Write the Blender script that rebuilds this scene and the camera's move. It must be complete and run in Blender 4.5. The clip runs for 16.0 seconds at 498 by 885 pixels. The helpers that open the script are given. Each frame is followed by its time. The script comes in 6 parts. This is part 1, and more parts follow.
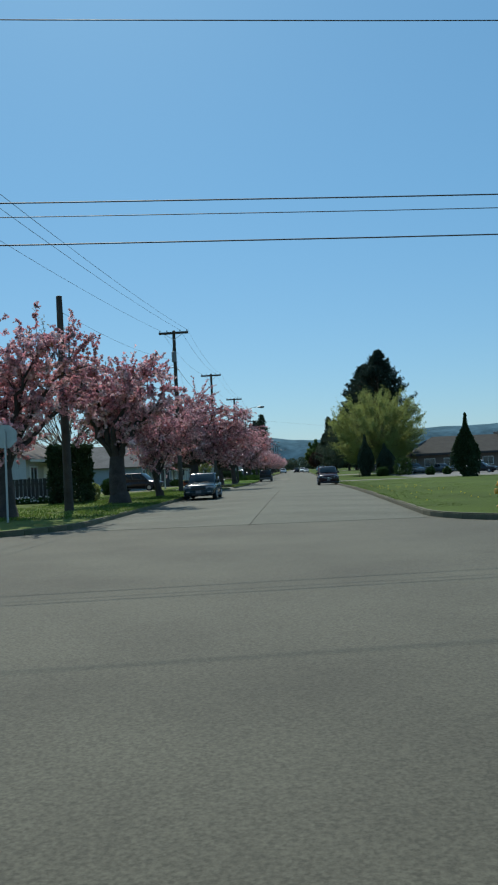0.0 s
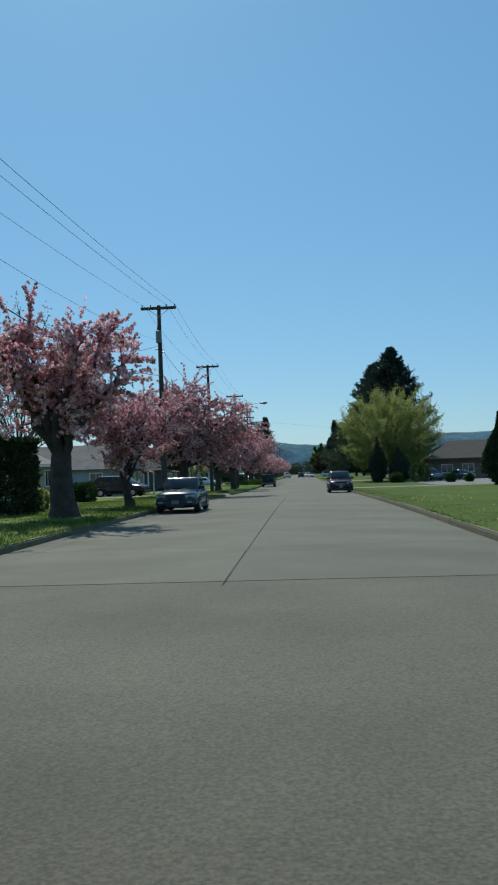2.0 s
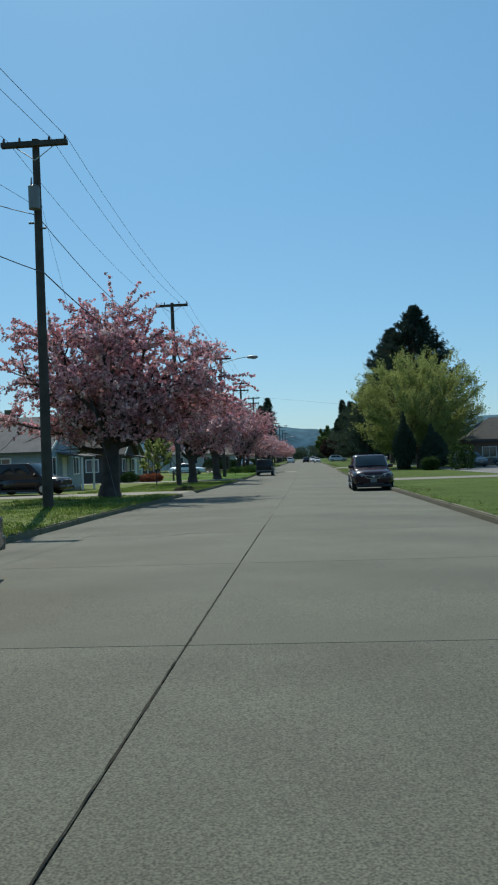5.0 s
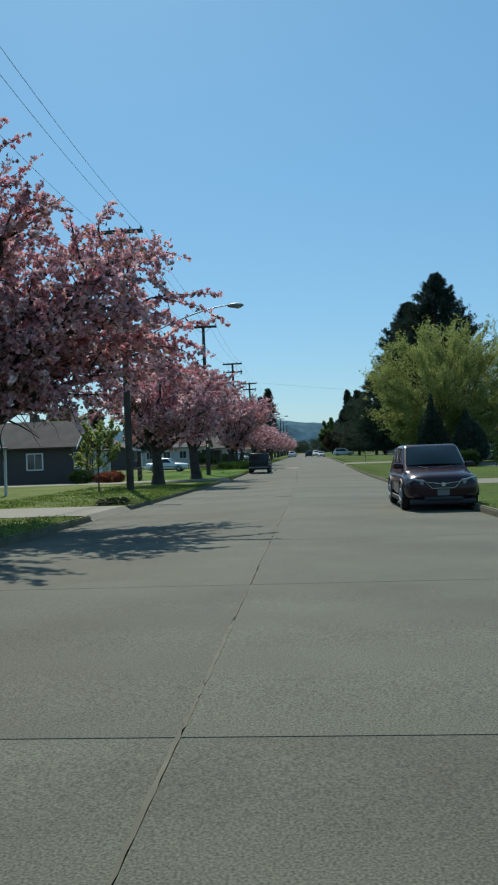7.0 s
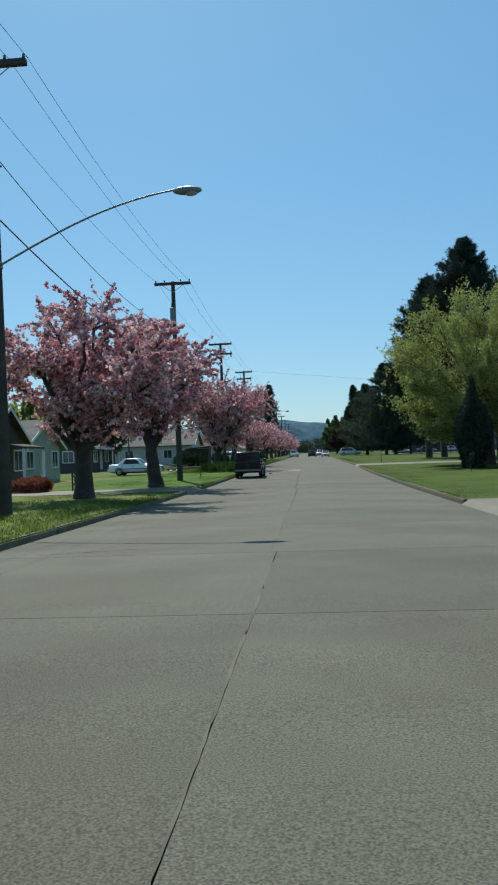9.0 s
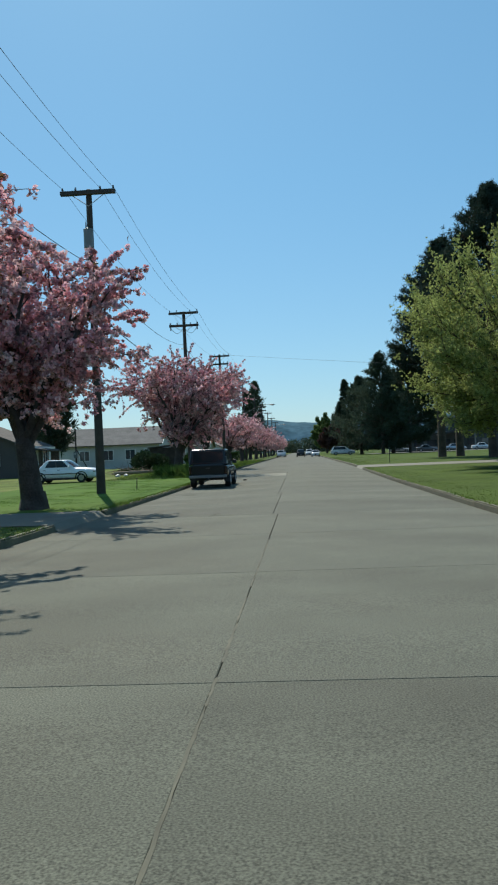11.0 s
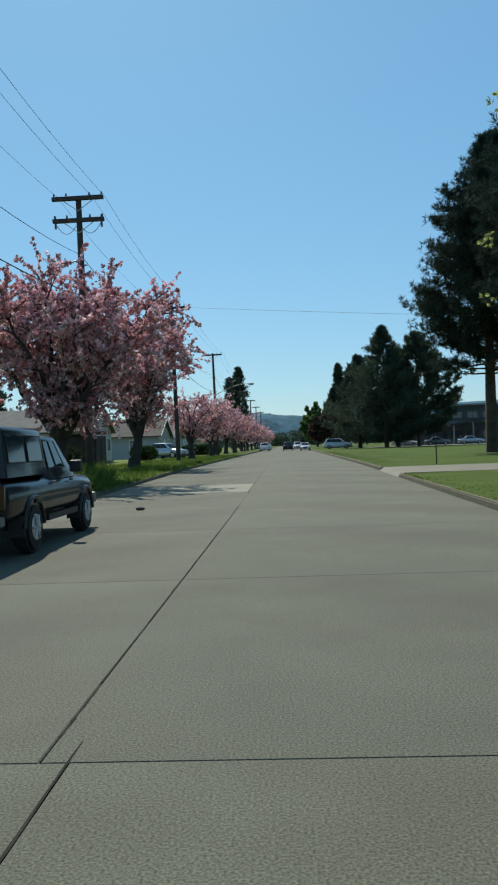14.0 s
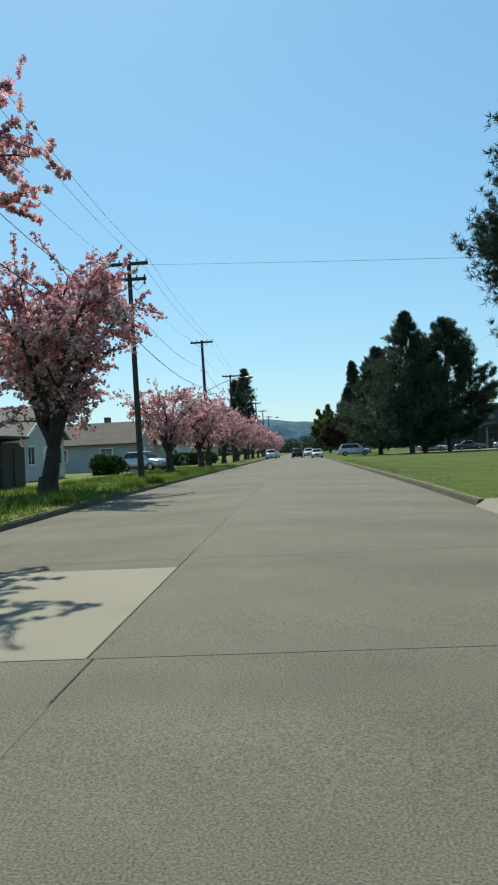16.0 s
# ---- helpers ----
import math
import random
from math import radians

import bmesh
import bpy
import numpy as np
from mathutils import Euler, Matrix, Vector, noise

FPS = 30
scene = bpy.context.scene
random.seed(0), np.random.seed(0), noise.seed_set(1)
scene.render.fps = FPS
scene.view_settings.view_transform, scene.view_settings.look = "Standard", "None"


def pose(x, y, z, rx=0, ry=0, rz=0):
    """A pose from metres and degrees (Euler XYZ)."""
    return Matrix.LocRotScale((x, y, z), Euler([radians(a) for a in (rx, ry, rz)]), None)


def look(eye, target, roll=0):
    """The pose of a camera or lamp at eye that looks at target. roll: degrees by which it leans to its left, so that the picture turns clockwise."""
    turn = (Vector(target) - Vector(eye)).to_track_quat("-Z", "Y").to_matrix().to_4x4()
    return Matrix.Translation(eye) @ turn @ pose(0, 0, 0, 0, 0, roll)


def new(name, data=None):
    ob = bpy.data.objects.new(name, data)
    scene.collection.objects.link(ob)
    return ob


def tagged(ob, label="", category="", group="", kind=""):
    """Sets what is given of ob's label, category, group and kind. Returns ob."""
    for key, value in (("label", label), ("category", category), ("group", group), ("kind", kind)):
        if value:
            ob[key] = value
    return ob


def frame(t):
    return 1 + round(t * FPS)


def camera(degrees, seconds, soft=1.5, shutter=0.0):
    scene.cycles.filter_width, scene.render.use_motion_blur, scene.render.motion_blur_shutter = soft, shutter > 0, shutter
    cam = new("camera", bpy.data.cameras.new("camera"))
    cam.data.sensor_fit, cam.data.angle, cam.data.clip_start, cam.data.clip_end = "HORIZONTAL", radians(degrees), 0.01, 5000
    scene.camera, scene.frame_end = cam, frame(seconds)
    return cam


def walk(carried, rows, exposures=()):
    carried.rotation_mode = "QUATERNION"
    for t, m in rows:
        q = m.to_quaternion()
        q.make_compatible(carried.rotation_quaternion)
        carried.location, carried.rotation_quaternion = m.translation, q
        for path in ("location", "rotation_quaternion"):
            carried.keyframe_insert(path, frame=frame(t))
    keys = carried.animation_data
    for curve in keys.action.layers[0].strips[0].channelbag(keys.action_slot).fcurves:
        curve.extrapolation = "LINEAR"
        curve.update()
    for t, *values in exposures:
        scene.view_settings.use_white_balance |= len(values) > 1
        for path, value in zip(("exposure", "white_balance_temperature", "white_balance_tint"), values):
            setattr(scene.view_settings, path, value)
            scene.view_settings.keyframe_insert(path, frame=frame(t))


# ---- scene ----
# ---- camera and walk ----
cam = camera(34.0, 16.0, soft=2.1)
ROWS = [
    (0, pose(0.528, -0.000, 1.730, 91.916, 2.610, 3.485)),
    (0.5, pose(0.507, 2.021, 1.730, 92.228, 2.688, 3.500)),
    (1, pose(0.444, 4.382, 1.710, 92.346, 2.490, 3.510)),
    (1.5, pose(0.349, 7.348, 1.710, 92.271, 2.125, 3.546)),
    (2, pose(0.247, 10.781, 1.710, 92.205, 1.862, 3.750)),
    (2.5, pose(0.188, 15.027, 1.710, 92.063, 1.700, 3.931)),
    (3, pose(0.177, 19.004, 1.710, 91.854, 1.906, 4.049)),
    (3.5, pose(0.208, 23.493, 1.710, 91.619, 1.817, 4.104)),
    (4, pose(0.186, 27.669, 1.710, 91.423, 1.984, 4.086)),
    (6.5, pose(-0.011, 49.239, 1.672, 90.811, 1.971, 4.104)),
    (7, pose(-0.125, 53.698, 1.645, 90.723, 2.022, 4.211)),
    (7.5, pose(-0.193, 58.230, 1.612, 90.767, 2.077, 4.400)),
    (8, pose(-0.174, 62.379, 1.578, 90.707, 2.041, 4.557)),
    (10.5, pose(-0.397, 84.233, 1.371, 90.763, 2.180, 3.824)),
    (11, pose(-0.336, 88.679, 1.331, 90.728, 2.352, 3.590)),
    (11.5, pose(-0.271, 92.935, 1.295, 90.750, 2.339, 3.297)),
    (12, pose(-0.252, 97.449, 1.261, 90.724, 2.388, 3.063)),
    (12.5, pose(-0.235, 102.229, 1.231, 90.651, 2.449, 2.900)),
    (13, pose(-0.165, 106.873, 1.209, 90.512, 2.475, 2.848)),
    (13.5, pose(-0.076, 111.392, 1.195, 90.324, 2.312, 2.809)),
    (14, pose(-0.018, 115.989, 1.190, 90.217, 2.067, 2.792)),
    (14.5, pose(0.089, 120.710, 1.190, 90.131, 2.191, 2.916)),
    (15, pose(0.143, 125.055, 1.193, 90.344, 2.283, 3.081)),
    (15.5, pose(0.248, 129.590, 1.205, 90.578, 2.597, 3.236)),
    (16, pose(0.307, 134.601, 1.228, 90.737, 2.767, 3.595)),
]
walk(cam, ROWS, exposures=[(0, -0.05, 6330, 10), (4, 0.0, 6400, 10), (7, 0.06, 6480, 10), (11, 0.14, 6550, 10), (13.5, 0.12, 6600, 10), (15, 0.29, 6850, 10), (16, 0.40, 6980, 10)])

# ---- world and sun ----
SUN_AZ, SUN_EL = radians(-16), radians(47)
world = bpy.data.worlds.new("sky")
scene.world = world
world.use_nodes = True
wn, wl = world.node_tree.nodes, world.node_tree.links
sky = wn.new("ShaderNodeTexSky")
sky.sky_type = "NISHITA"
sky.sun_disc = False
sky.sun_elevation, sky.sun_rotation = SUN_EL, SUN_AZ
sky.air_density, sky.dust_density, sky.ozone_density = 1.0, 0.36, 2.6
tint = wn.new("ShaderNodeMix")
tint.data_type, tint.blend_type = "RGBA", "MULTIPLY"
tint.inputs["Factor"].default_value = 1.0
wl.new(sky.outputs["Color"], tint.inputs["A"])
height = wn.new("ShaderNodeSeparateXYZ")
wl.new(wn.new("ShaderNodeTexCoord").outputs["Generated"], height.inputs[0])
rise = wn.new("ShaderNodeMapRange")
rise.inputs["From Min"].default_value, rise.inputs["From Max"].default_value = 0.0, 0.32
wl.new(height.outputs["Z"], rise.inputs["Value"])
pale = wn.new("ShaderNodeMix")
pale.data_type = "RGBA"
pale.inputs["A"].default_value, pale.inputs["B"].default_value = (0.83, 0.96, 0.94, 1), (0.70, 1.0, 1.01, 1)
wl.new(rise.outputs["Result"], pale.inputs["Factor"])
wl.new(pale.outputs["Result"], tint.inputs["B"])
haze = wn.new("ShaderNodeMix")
haze.data_type = "RGBA"
haze.inputs["Factor"].default_value = 0.45
haze.inputs["B"].default_value = (1.85, 4.6, 7.65, 1)
wl.new(tint.outputs["Result"], haze.inputs["A"])
wl.new(haze.outputs["Result"], wn["Background"].inputs["Color"])
wn["Background"].inputs["Strength"].default_value = 0.095
to_sun = Vector((math.sin(SUN_AZ) * math.cos(SUN_EL), math.cos(SUN_AZ) * math.cos(SUN_EL), math.sin(SUN_EL)))
sun = new("sun", bpy.data.lights.new("sun", "SUN"))
sun.data.energy, sun.data.angle, sun.data.color = 4.5, radians(0.55), (1.0, 0.96, 0.83)
sun.matrix_world = look(to_sun * 200, (0, 0, 0))


# ---- materials ----
def material(name, base, rough=0.7, metal=0.0, vary=0.0, scale=3.0, fine=0.0, fine_scale=60.0, bump=0.0,
             island=0.0, obrand=0.0, second=None, second_scale=0.6, second_edge=(0.45, 0.62), translucent=0.0, coat=0.0, spec=0.5):
    m = bpy.data.materials.new(name)
    m.use_nodes = True
    n, l = m.node_tree.nodes, m.node_tree.links
    b = n["Principled BSDF"]
    b.inputs["Roughness"].default_value, b.inputs["Metallic"].default_value = rough, metal
    b.inputs["Coat Weight"].default_value = coat
    b.inputs["Coat Roughness"].default_value = 0.06
    b.inputs["Specular IOR Level"].default_value = spec
    geo = n.new("ShaderNodeNewGeometry")
    pos = n.new("ShaderNodeTexCoord").outputs["Object"]

    def tex(sc, detail=5.0):
        t = n.new("ShaderNodeTexNoise")
        t.inputs["Scale"].default_value, t.inputs["Detail"].default_value = sc, detail
        l.new(pos, t.inputs["Vector"])
        return t.outputs["Fac"]

    def mixed(a, other, fac):
        k = n.new("ShaderNodeMix")
        k.data_type = "RGBA"
        l.new(fac, k.inputs["Factor"])
        l.new(a, k.inputs["A"])
        if isinstance(other, tuple):
            k.inputs["B"].default_value = (*other, 1)
        else:
            l.new(other, k.inputs["B"])
        return k.outputs["Result"]

    def ranged(v, lo, hi, a, z):
        r = n.new("ShaderNodeMapRange")
        for key, value in zip(("From Min", "From Max", "To Min", "To Max"), (lo, hi, a, z)):
            r.inputs[key].default_value = value
        l.new(v, r.inputs["Value"])
        return r.outputs["Result"]

    rgb = n.new("ShaderNodeRGB")
    rgb.outputs[0].default_value = (*base, 1)
    colour = rgb.outputs[0]
    if second:
        colour = mixed(colour, second, ranged(tex(second_scale, 6), *second_edge, 0, 1))

    def shaded(colour, v, lo, hi, amount):
        h = n.new("ShaderNodeHueSaturation")
        l.new(ranged(v, lo, hi, 1 - amount, 1 + amount), h.inputs["Value"])
        l.new(colour, h.inputs["Color"])
        return h.outputs["Color"]

    if vary:
        colour = shaded(colour, tex(scale), 0.3, 0.7, vary)
    if fine:
        colour = shaded(colour, tex(fine_scale, 3), 0.3, 0.7, fine)
    if island:
        colour = shaded(colour, geo.outputs["Random Per Island"], 0, 1, island)
    if obrand:
        colour = shaded(colour, n.new("ShaderNodeObjectInfo").outputs["Random"], 0, 1, obrand)
    l.new(colour, b.inputs["Base Color"])
    if bump:
        k = n.new("ShaderNodeBump")
        k.inputs["Strength"].default_value, k.inputs["Distance"].default_value = bump, 0.02
        l.new(tex(fine_scale, 4), k.inputs["Height"])
        l.new(k.outputs["Normal"], b.inputs["Normal"])
    if translucent:
        t = n.new("ShaderNodeBsdfTranslucent")
        l.new(colour, t.inputs["Color"])
        k = n.new("ShaderNodeMixShader")
        k.inputs[0].default_value = translucent
        l.new(b.outputs[0], k.inputs[1])
        l.new(t.outputs[0], k.inputs[2])
        l.new(k.outputs[0], n["Material Output"].inputs["Surface"])
    return m


M_SLAB = material("concrete_slab", (0.092, 0.096, 0.072), 0.9, spec=0.35, vary=0.16, scale=0.5, fine=0.6, fine_scale=75, bump=0.15, obrand=0.10,
                  second=(0.077, 0.078, 0.058), second_scale=0.3, second_edge=(0.45, 0.6))
M_PATCH = material("new_concrete", (0.168, 0.162, 0.122), 0.85, vary=0.07, scale=0.8, fine=0.08, fine_scale=40, bump=0.3)
M_JOINT = material("tar_joint", (0.026, 0.025, 0.02), 0.95, vary=0.4, scale=6, spec=0.1)
M_FILL = material("sandy_filling", (0.11, 0.105, 0.075), 0.95, vary=0.25, scale=3)
M_CROSS = material("worn_asphalt", (0.082, 0.08, 0.058), 0.9, vary=0.16, scale=0.4, fine=0.35, fine_scale=45, bump=0.2, spec=0.35, second=(0.064, 0.062, 0.045), second_scale=0.25)
M_LOT = material("lot_asphalt", (0.13, 0.13, 0.125), 0.9, vary=0.15, scale=0.3, fine=0.2, fine_scale=25)
M_KERB = material("kerb_concrete", (0.125, 0.117, 0.072), 0.9, vary=0.25, scale=1.5, fine=0.2, fine_scale=30, bump=0.5, obrand=0.1, second=(0.06, 0.064, 0.03), second_scale=1.4, second_edge=(0.5, 0.7))
M_WALK = material("path_concrete", (0.22, 0.21, 0.175), 0.9, vary=0.15, scale=0.8, fine=0.12, fine_scale=25, bump=0.3)
M_DRIVE = material("drive_concrete", (0.12, 0.116, 0.085), 0.8, vary=0.15, scale=0.8, fine=0.2, fine_scale=30, bump=0.3)
M_GRASS = material("lawn", (0.09, 0.125, 0.026), 0.95, vary=0.3, scale=0.35, fine=0.3, fine_scale=9, bump=0.8, second=(0.125, 0.15, 0.04), second_scale=0.12, spec=0.1)
M_LAWN = material("mown_lawn", (0.052, 0.084, 0.010), 0.95, vary=0.2, scale=0.25, fine=0.3, fine_scale=12, bump=0.8, second=(0.058, 0.094, 0.014), second_scale=0.1, spec=0.1)
M_TURF = material("dense_turf", (0.062, 0.125, 0.016), 0.95, vary=0.18, scale=0.3, fine=0.25, fine_scale=14, bump=0.7, second=(0.075, 0.135, 0.02), second_scale=0.12, spec=0.1)
M_BLADE = material("grass_blade", (0.09, 0.15, 0.028), 0.7, island=0.45, translucent=0.4, spec=0.2, second=(0.17, 0.22, 0.05), second_scale=0.3)
M_MOWN = material("mown_blade", (0.055, 0.088, 0.011), 0.8, island=0.2, translucent=0.35, spec=0.15, second=(0.06, 0.098, 0.015), second_scale=0.2)
M_TURFBLADE = material("turf_blade", (0.068, 0.135, 0.018), 0.7, island=0.25, translucent=0.5, spec=0.15)
M_WEED = material("weed_leaves", (0.095, 0.155, 0.032), 0.75, island=0.5, translucent=0.35, spec=0.2)
M_FLOWER = material("dandelion", (0.8, 0.6, 0.03), 0.7, island=0.15)
M_POLE = material("weathered_pole", (0.052, 0.043, 0.036), 0.9, vary=0.3, scale=2, fine=0.3, fine_scale=30, bump=0.5)
M_WIRE = material("wire", (0.05, 0.05, 0.055), 0.6)
M_LINE = material("dull_line", (0.15, 0.16, 0.18), 0.7)
M_INSUL = material("insulator", (0.10, 0.07, 0.06), 0.3)
M_STEEL = material("galvanised", (0.42, 0.43, 0.43), 0.45, metal=0.7, vary=0.1, scale=4)
M_ARM = material("dull_aluminium", (0.2, 0.205, 0.205), 0.5, metal=0.5, vary=0.1, scale=4)
M_TANK = material("transformer_grey", (0.15, 0.16, 0.165), 0.5, vary=0.1, scale=3)
M_BARK = material("cherry_bark", (0.05, 0.04, 0.036), 0.95, vary=0.35, scale=2.5, fine=0.3, fine_scale=18, bump=0.9)
M_BLOSSOM = material("cherry_blossom", (0.66, 0.34, 0.37), 0.8, island=0.5, translucent=0.3, spec=0.1, second=(0.86, 0.65, 0.66), second_scale=1.6)
M_BUD = material("young_leaf", (0.20, 0.11, 0.05), 0.7, island=0.3, translucent=0.3, spec=0.2)
M_BUDS = material("pale_buds", (0.42, 0.38, 0.30), 0.8, island=0.3, translucent=0.3)
M_FIRBARK = material("pine_bark", (0.085, 0.062, 0.045), 0.95, vary=0.35, scale=1.5, fine=0.3, fine_scale=10, bump=0.9)
M_NEEDLE = material("pine_needles", (0.036, 0.058, 0.043), 0.8, island=0.45, translucent=0.18, spec=0.15)
M_NEEDLE2 = material("dark_needles", (0.062, 0.088, 0.058), 0.8, island=0.4, translucent=0.25, spec=0.2)
M_LEAF = material("spring_leaves", (0.29, 0.335, 0.11), 0.7, island=0.4, translucent=0.5, spec=0.25)
M_GREEN = material("green_leaves", (0.15, 0.21, 0.07), 0.75, island=0.4, translucent=0.4, spec=0.2)
M_SHRUB = material("evergreen_shrub", (0.045, 0.073, 0.034), 0.8, island=0.4, translucent=0.12, spec=0.2)
M_HEDGE = material("garden_shrub", (0.05, 0.09, 0.025), 0.8, island=0.45, translucent=0.2, spec=0.2)
M_RED = material("red_shrub", (0.27, 0.095, 0.055), 0.8, island=0.4, translucent=0.3, spec=0.2)
M_RUST = material("copper_leaves", (0.10, 0.058, 0.047), 0.8, island=0.4, translucent=0.2, spec=0.2)
# both hill colours have the blue of distance haze mixed in, stronger on the far one
M_HILL = material("haze_tinted_wooded_hill", (0.075, 0.135, 0.17), 1.0, vary=0.25, scale=0.012, fine=0.2, fine_scale=0.06, spec=0.0)
M_HILL2 = material("haze_tinted_nearer_hill", (0.055, 0.10, 0.11), 1.0, vary=0.3, scale=0.02, fine=0.25, fine_scale=0.1, spec=0.0)
M_TYRE = material("tyre_rubber", (0.018, 0.018, 0.018), 0.85)
M_RIM = material("alloy_rim", (0.5, 0.5, 0.51), 0.3, metal=0.9)
M_TRIM = material("black_trim", (0.02, 0.02, 0.021), 0.55)
M_CHROME = material("chrome", (0.45, 0.45, 0.45), 0.25, metal=1.0)
M_LIGHT = material("headlamp_lens", (0.26, 0.27, 0.29), 0.08, coat=1.0)
M_TAIL = material("tail_lamp", (0.035, 0.006, 0.006), 0.15, coat=0.8)
M_PLATE = material("plate", (0.15, 0.155, 0.16), 0.6)
M_GLASS = material("tinted_glass", (0.012, 0.02, 0.024), 0.05, spec=0.4)
M_SHINGLE = material("roof_shingle", (0.13, 0.125, 0.12), 0.95, vary=0.2, scale=1.2, fine=0.25, fine_scale=14, bump=0.8)
M_SHINGLE2 = material("brown_shingle", (0.075, 0.065, 0.058), 0.95, vary=0.2, scale=1.2, fine=0.25, fine_scale=14, bump=0.8)
M_ROOF = material("dark_grey_shingle", (0.043, 0.043, 0.04), 0.95, vary=0.2, scale=1.0, fine=0.25, fine_scale=12, bump=0.6, spec=0.2)
M_WHITE = material("white_paint", (0.72, 0.73, 0.72), 0.6, vary=0.06, scale=1.0)
M_EDGE = material("weathered_fascia", (0.21, 0.205, 0.19), 0.7, vary=0.12, scale=1.5)
M_WIN = material("window_glass", (0.05, 0.06, 0.07), 0.05, spec=0.7)
M_SIGN = material("sign_back", (0.36, 0.38, 0.38), 0.4, metal=0.6, vary=0.1, scale=5)
M_RUBBLE = material("dead_wood", (0.22, 0.17, 0.12), 0.95, island=0.4)
M_BAG = material("plastic_bag", (0.5, 0.5, 0.49), 0.5, vary=0.15, scale=8)
M_HYD = material("hydrant_paint", (0.55, 0.30, 0.04), 0.5, vary=0.2, scale=6)


def paint(name, rgb, metal=0.3):
    return material(name, rgb, 0.22, metal=metal, coat=0.18, vary=0.06, scale=2, spec=0.3)


def siding(name, rgb):
    return material(name, rgb, 0.75, vary=0.08, scale=0.8, fine=0.08, fine_scale=12, bump=0.2)


# ---- small helpers ----
def gz(y):
    """Height of the road surface along the street."""
    fall, rise = min(max((y - 36) / 80.0, 0.0), 1.0), min(max((y - 122) / 45.0, 0.0), 1.0)
    return 0.26 - 0.52 * fall * fall * (3 - 2 * fall) + 0.20 * rise * rise * (3 - 2 * rise)


def lawn(y):
    return gz(y) + 0.13


def mesh_of(name, verts, faces, mat, smooth=False):
    me = bpy.data.meshes.new(name)
    me.from_pydata([tuple(v) for v in verts], [], [tuple(f) for f in faces])
    me.materials.append(mat)
    if smooth:
        me.polygons.foreach_set("use_smooth", [True] * len(me.polygons))
    me.update()
    return me


def quick(name, verts, tris, mat, smooth=False):
    """A mesh of triangles from arrays."""
    verts, tris = np.asarray(verts, np.float32), np.asarray(tris, np.int32)
    me = bpy.data.meshes.new(name)
    me.vertices.add(len(verts))
    me.vertices.foreach_set("co", verts.ravel())
    me.loops.add(tris.size)
    me.loops.foreach_set("vertex_index", tris.ravel())
    me.polygons.add(len(tris))
    me.polygons.foreach_set("loop_start", np.arange(0, tris.size, 3, dtype=np.int32))
    me.polygons.foreach_set("loop_total", np.full(len(tris), 3, np.int32))
    me.materials.append(mat)
    if smooth:
        me.polygons.foreach_set("use_smooth", [True] * len(tris))
    me.update(calc_edges=True)
    return me


def thing(name, m, label="", category="", group="", kind=""):
    ob = new(name)
    ob.matrix_basis = m
    ob.empty_display_size = 0.3
    return tagged(ob, label, category, group, kind)


def put(name, me, parent=None, label="", m=None):
    ob = new(name, me)
    if parent:
        ob.parent = parent
    if m is not None:
        ob.matrix_basis = m
    return tagged(ob, label)


def part(name, bm, mat, parent, label="", smooth=False):
    me = bpy.data.meshes.new(name)
    bm.to_mesh(me)
    bm.free()
    me.materials.append(mat)
    if smooth:
        me.polygons.foreach_set("use_smooth", [True] * len(me.polygons))
    return put(name, me, parent, label)


def box(size, centre=(0, 0, 0), bevel=0.0, turn=None, bm=None):
    made = bm or bmesh.new()
    got = bmesh.ops.create_cube(made, size=1.0)["verts"]
    m = Matrix.Translation(centre) @ (turn or Matrix()) @ Matrix.Diagonal((*size, 1))
    bmesh.ops.transform(made, matrix=m, verts=got)
    if bevel:
        edges = list({e for v in got for e in v.link_edges})
        bmesh.ops.bevel(made, geom=edges, offset=bevel, segments=2, affect="EDGES", profile=0.6)
    return made


def rod(a, b, r0, r1=None, sides=8, bm=None):
    """A tapered rod from a to b."""
    made = bm or bmesh.new()
    a, b = Vector(a), Vector(b)
    r1 = r0 if r1 is None else r1
    got = bmesh.ops.create_cone(made, cap_ends=True, segments=sides, radius1=r0, radius2=r1, depth=(b - a).length)["verts"]
    q = (b - a).to_track_quat("Z", "Y").to_matrix().to_4x4()
    bmesh.ops.transform(made, matrix=Matrix.Translation((a + b) / 2) @ q, verts=got)
    return made


def slab_of(pts, depth, bm=None):
    """A flat polygon given a thickness along its normal, backwards."""
    made = bm or bmesh.new()
    top = [made.verts.new(p) for p in pts]
    f = made.faces.new(top)
    f.normal_update()
    nrm = f.normal.copy()
    low = [made.verts.new(Vector(p) - nrm * depth) for p in pts]
    made.faces.new(low[::-1])
    for i in range(len(pts)):
        j = (i + 1) % len(pts)
        made.faces.new([top[j], top[i], low[i], low[j]])
    return made


def strip(name, xs, ys, zoff, mat, label="", category=""):
    """A sheet of ground that follows the street's height."""
    v, f = [], []
    for y in ys:
        for x in xs:
            v.append((x, y, gz(y) + zoff))
    nx = len(xs)
    for j in range(len(ys) - 1):
        for i in range(nx - 1):
            a = j * nx + i
            f.append((a, a + 1, a + nx + 1, a + nx))
    return tagged(new(name, mesh_of(name, v, f, mat)), label, category, kind="structure")


# ---- ground ----
LX, RX, MID = -5.8, 3.95, -0.86
YS = [-400, -100, -40, -20, -10, 0, 6, 12, 18, 20, 24, 28, 32, *range(36, 172, 4), 200, 400, 1000, 4500]
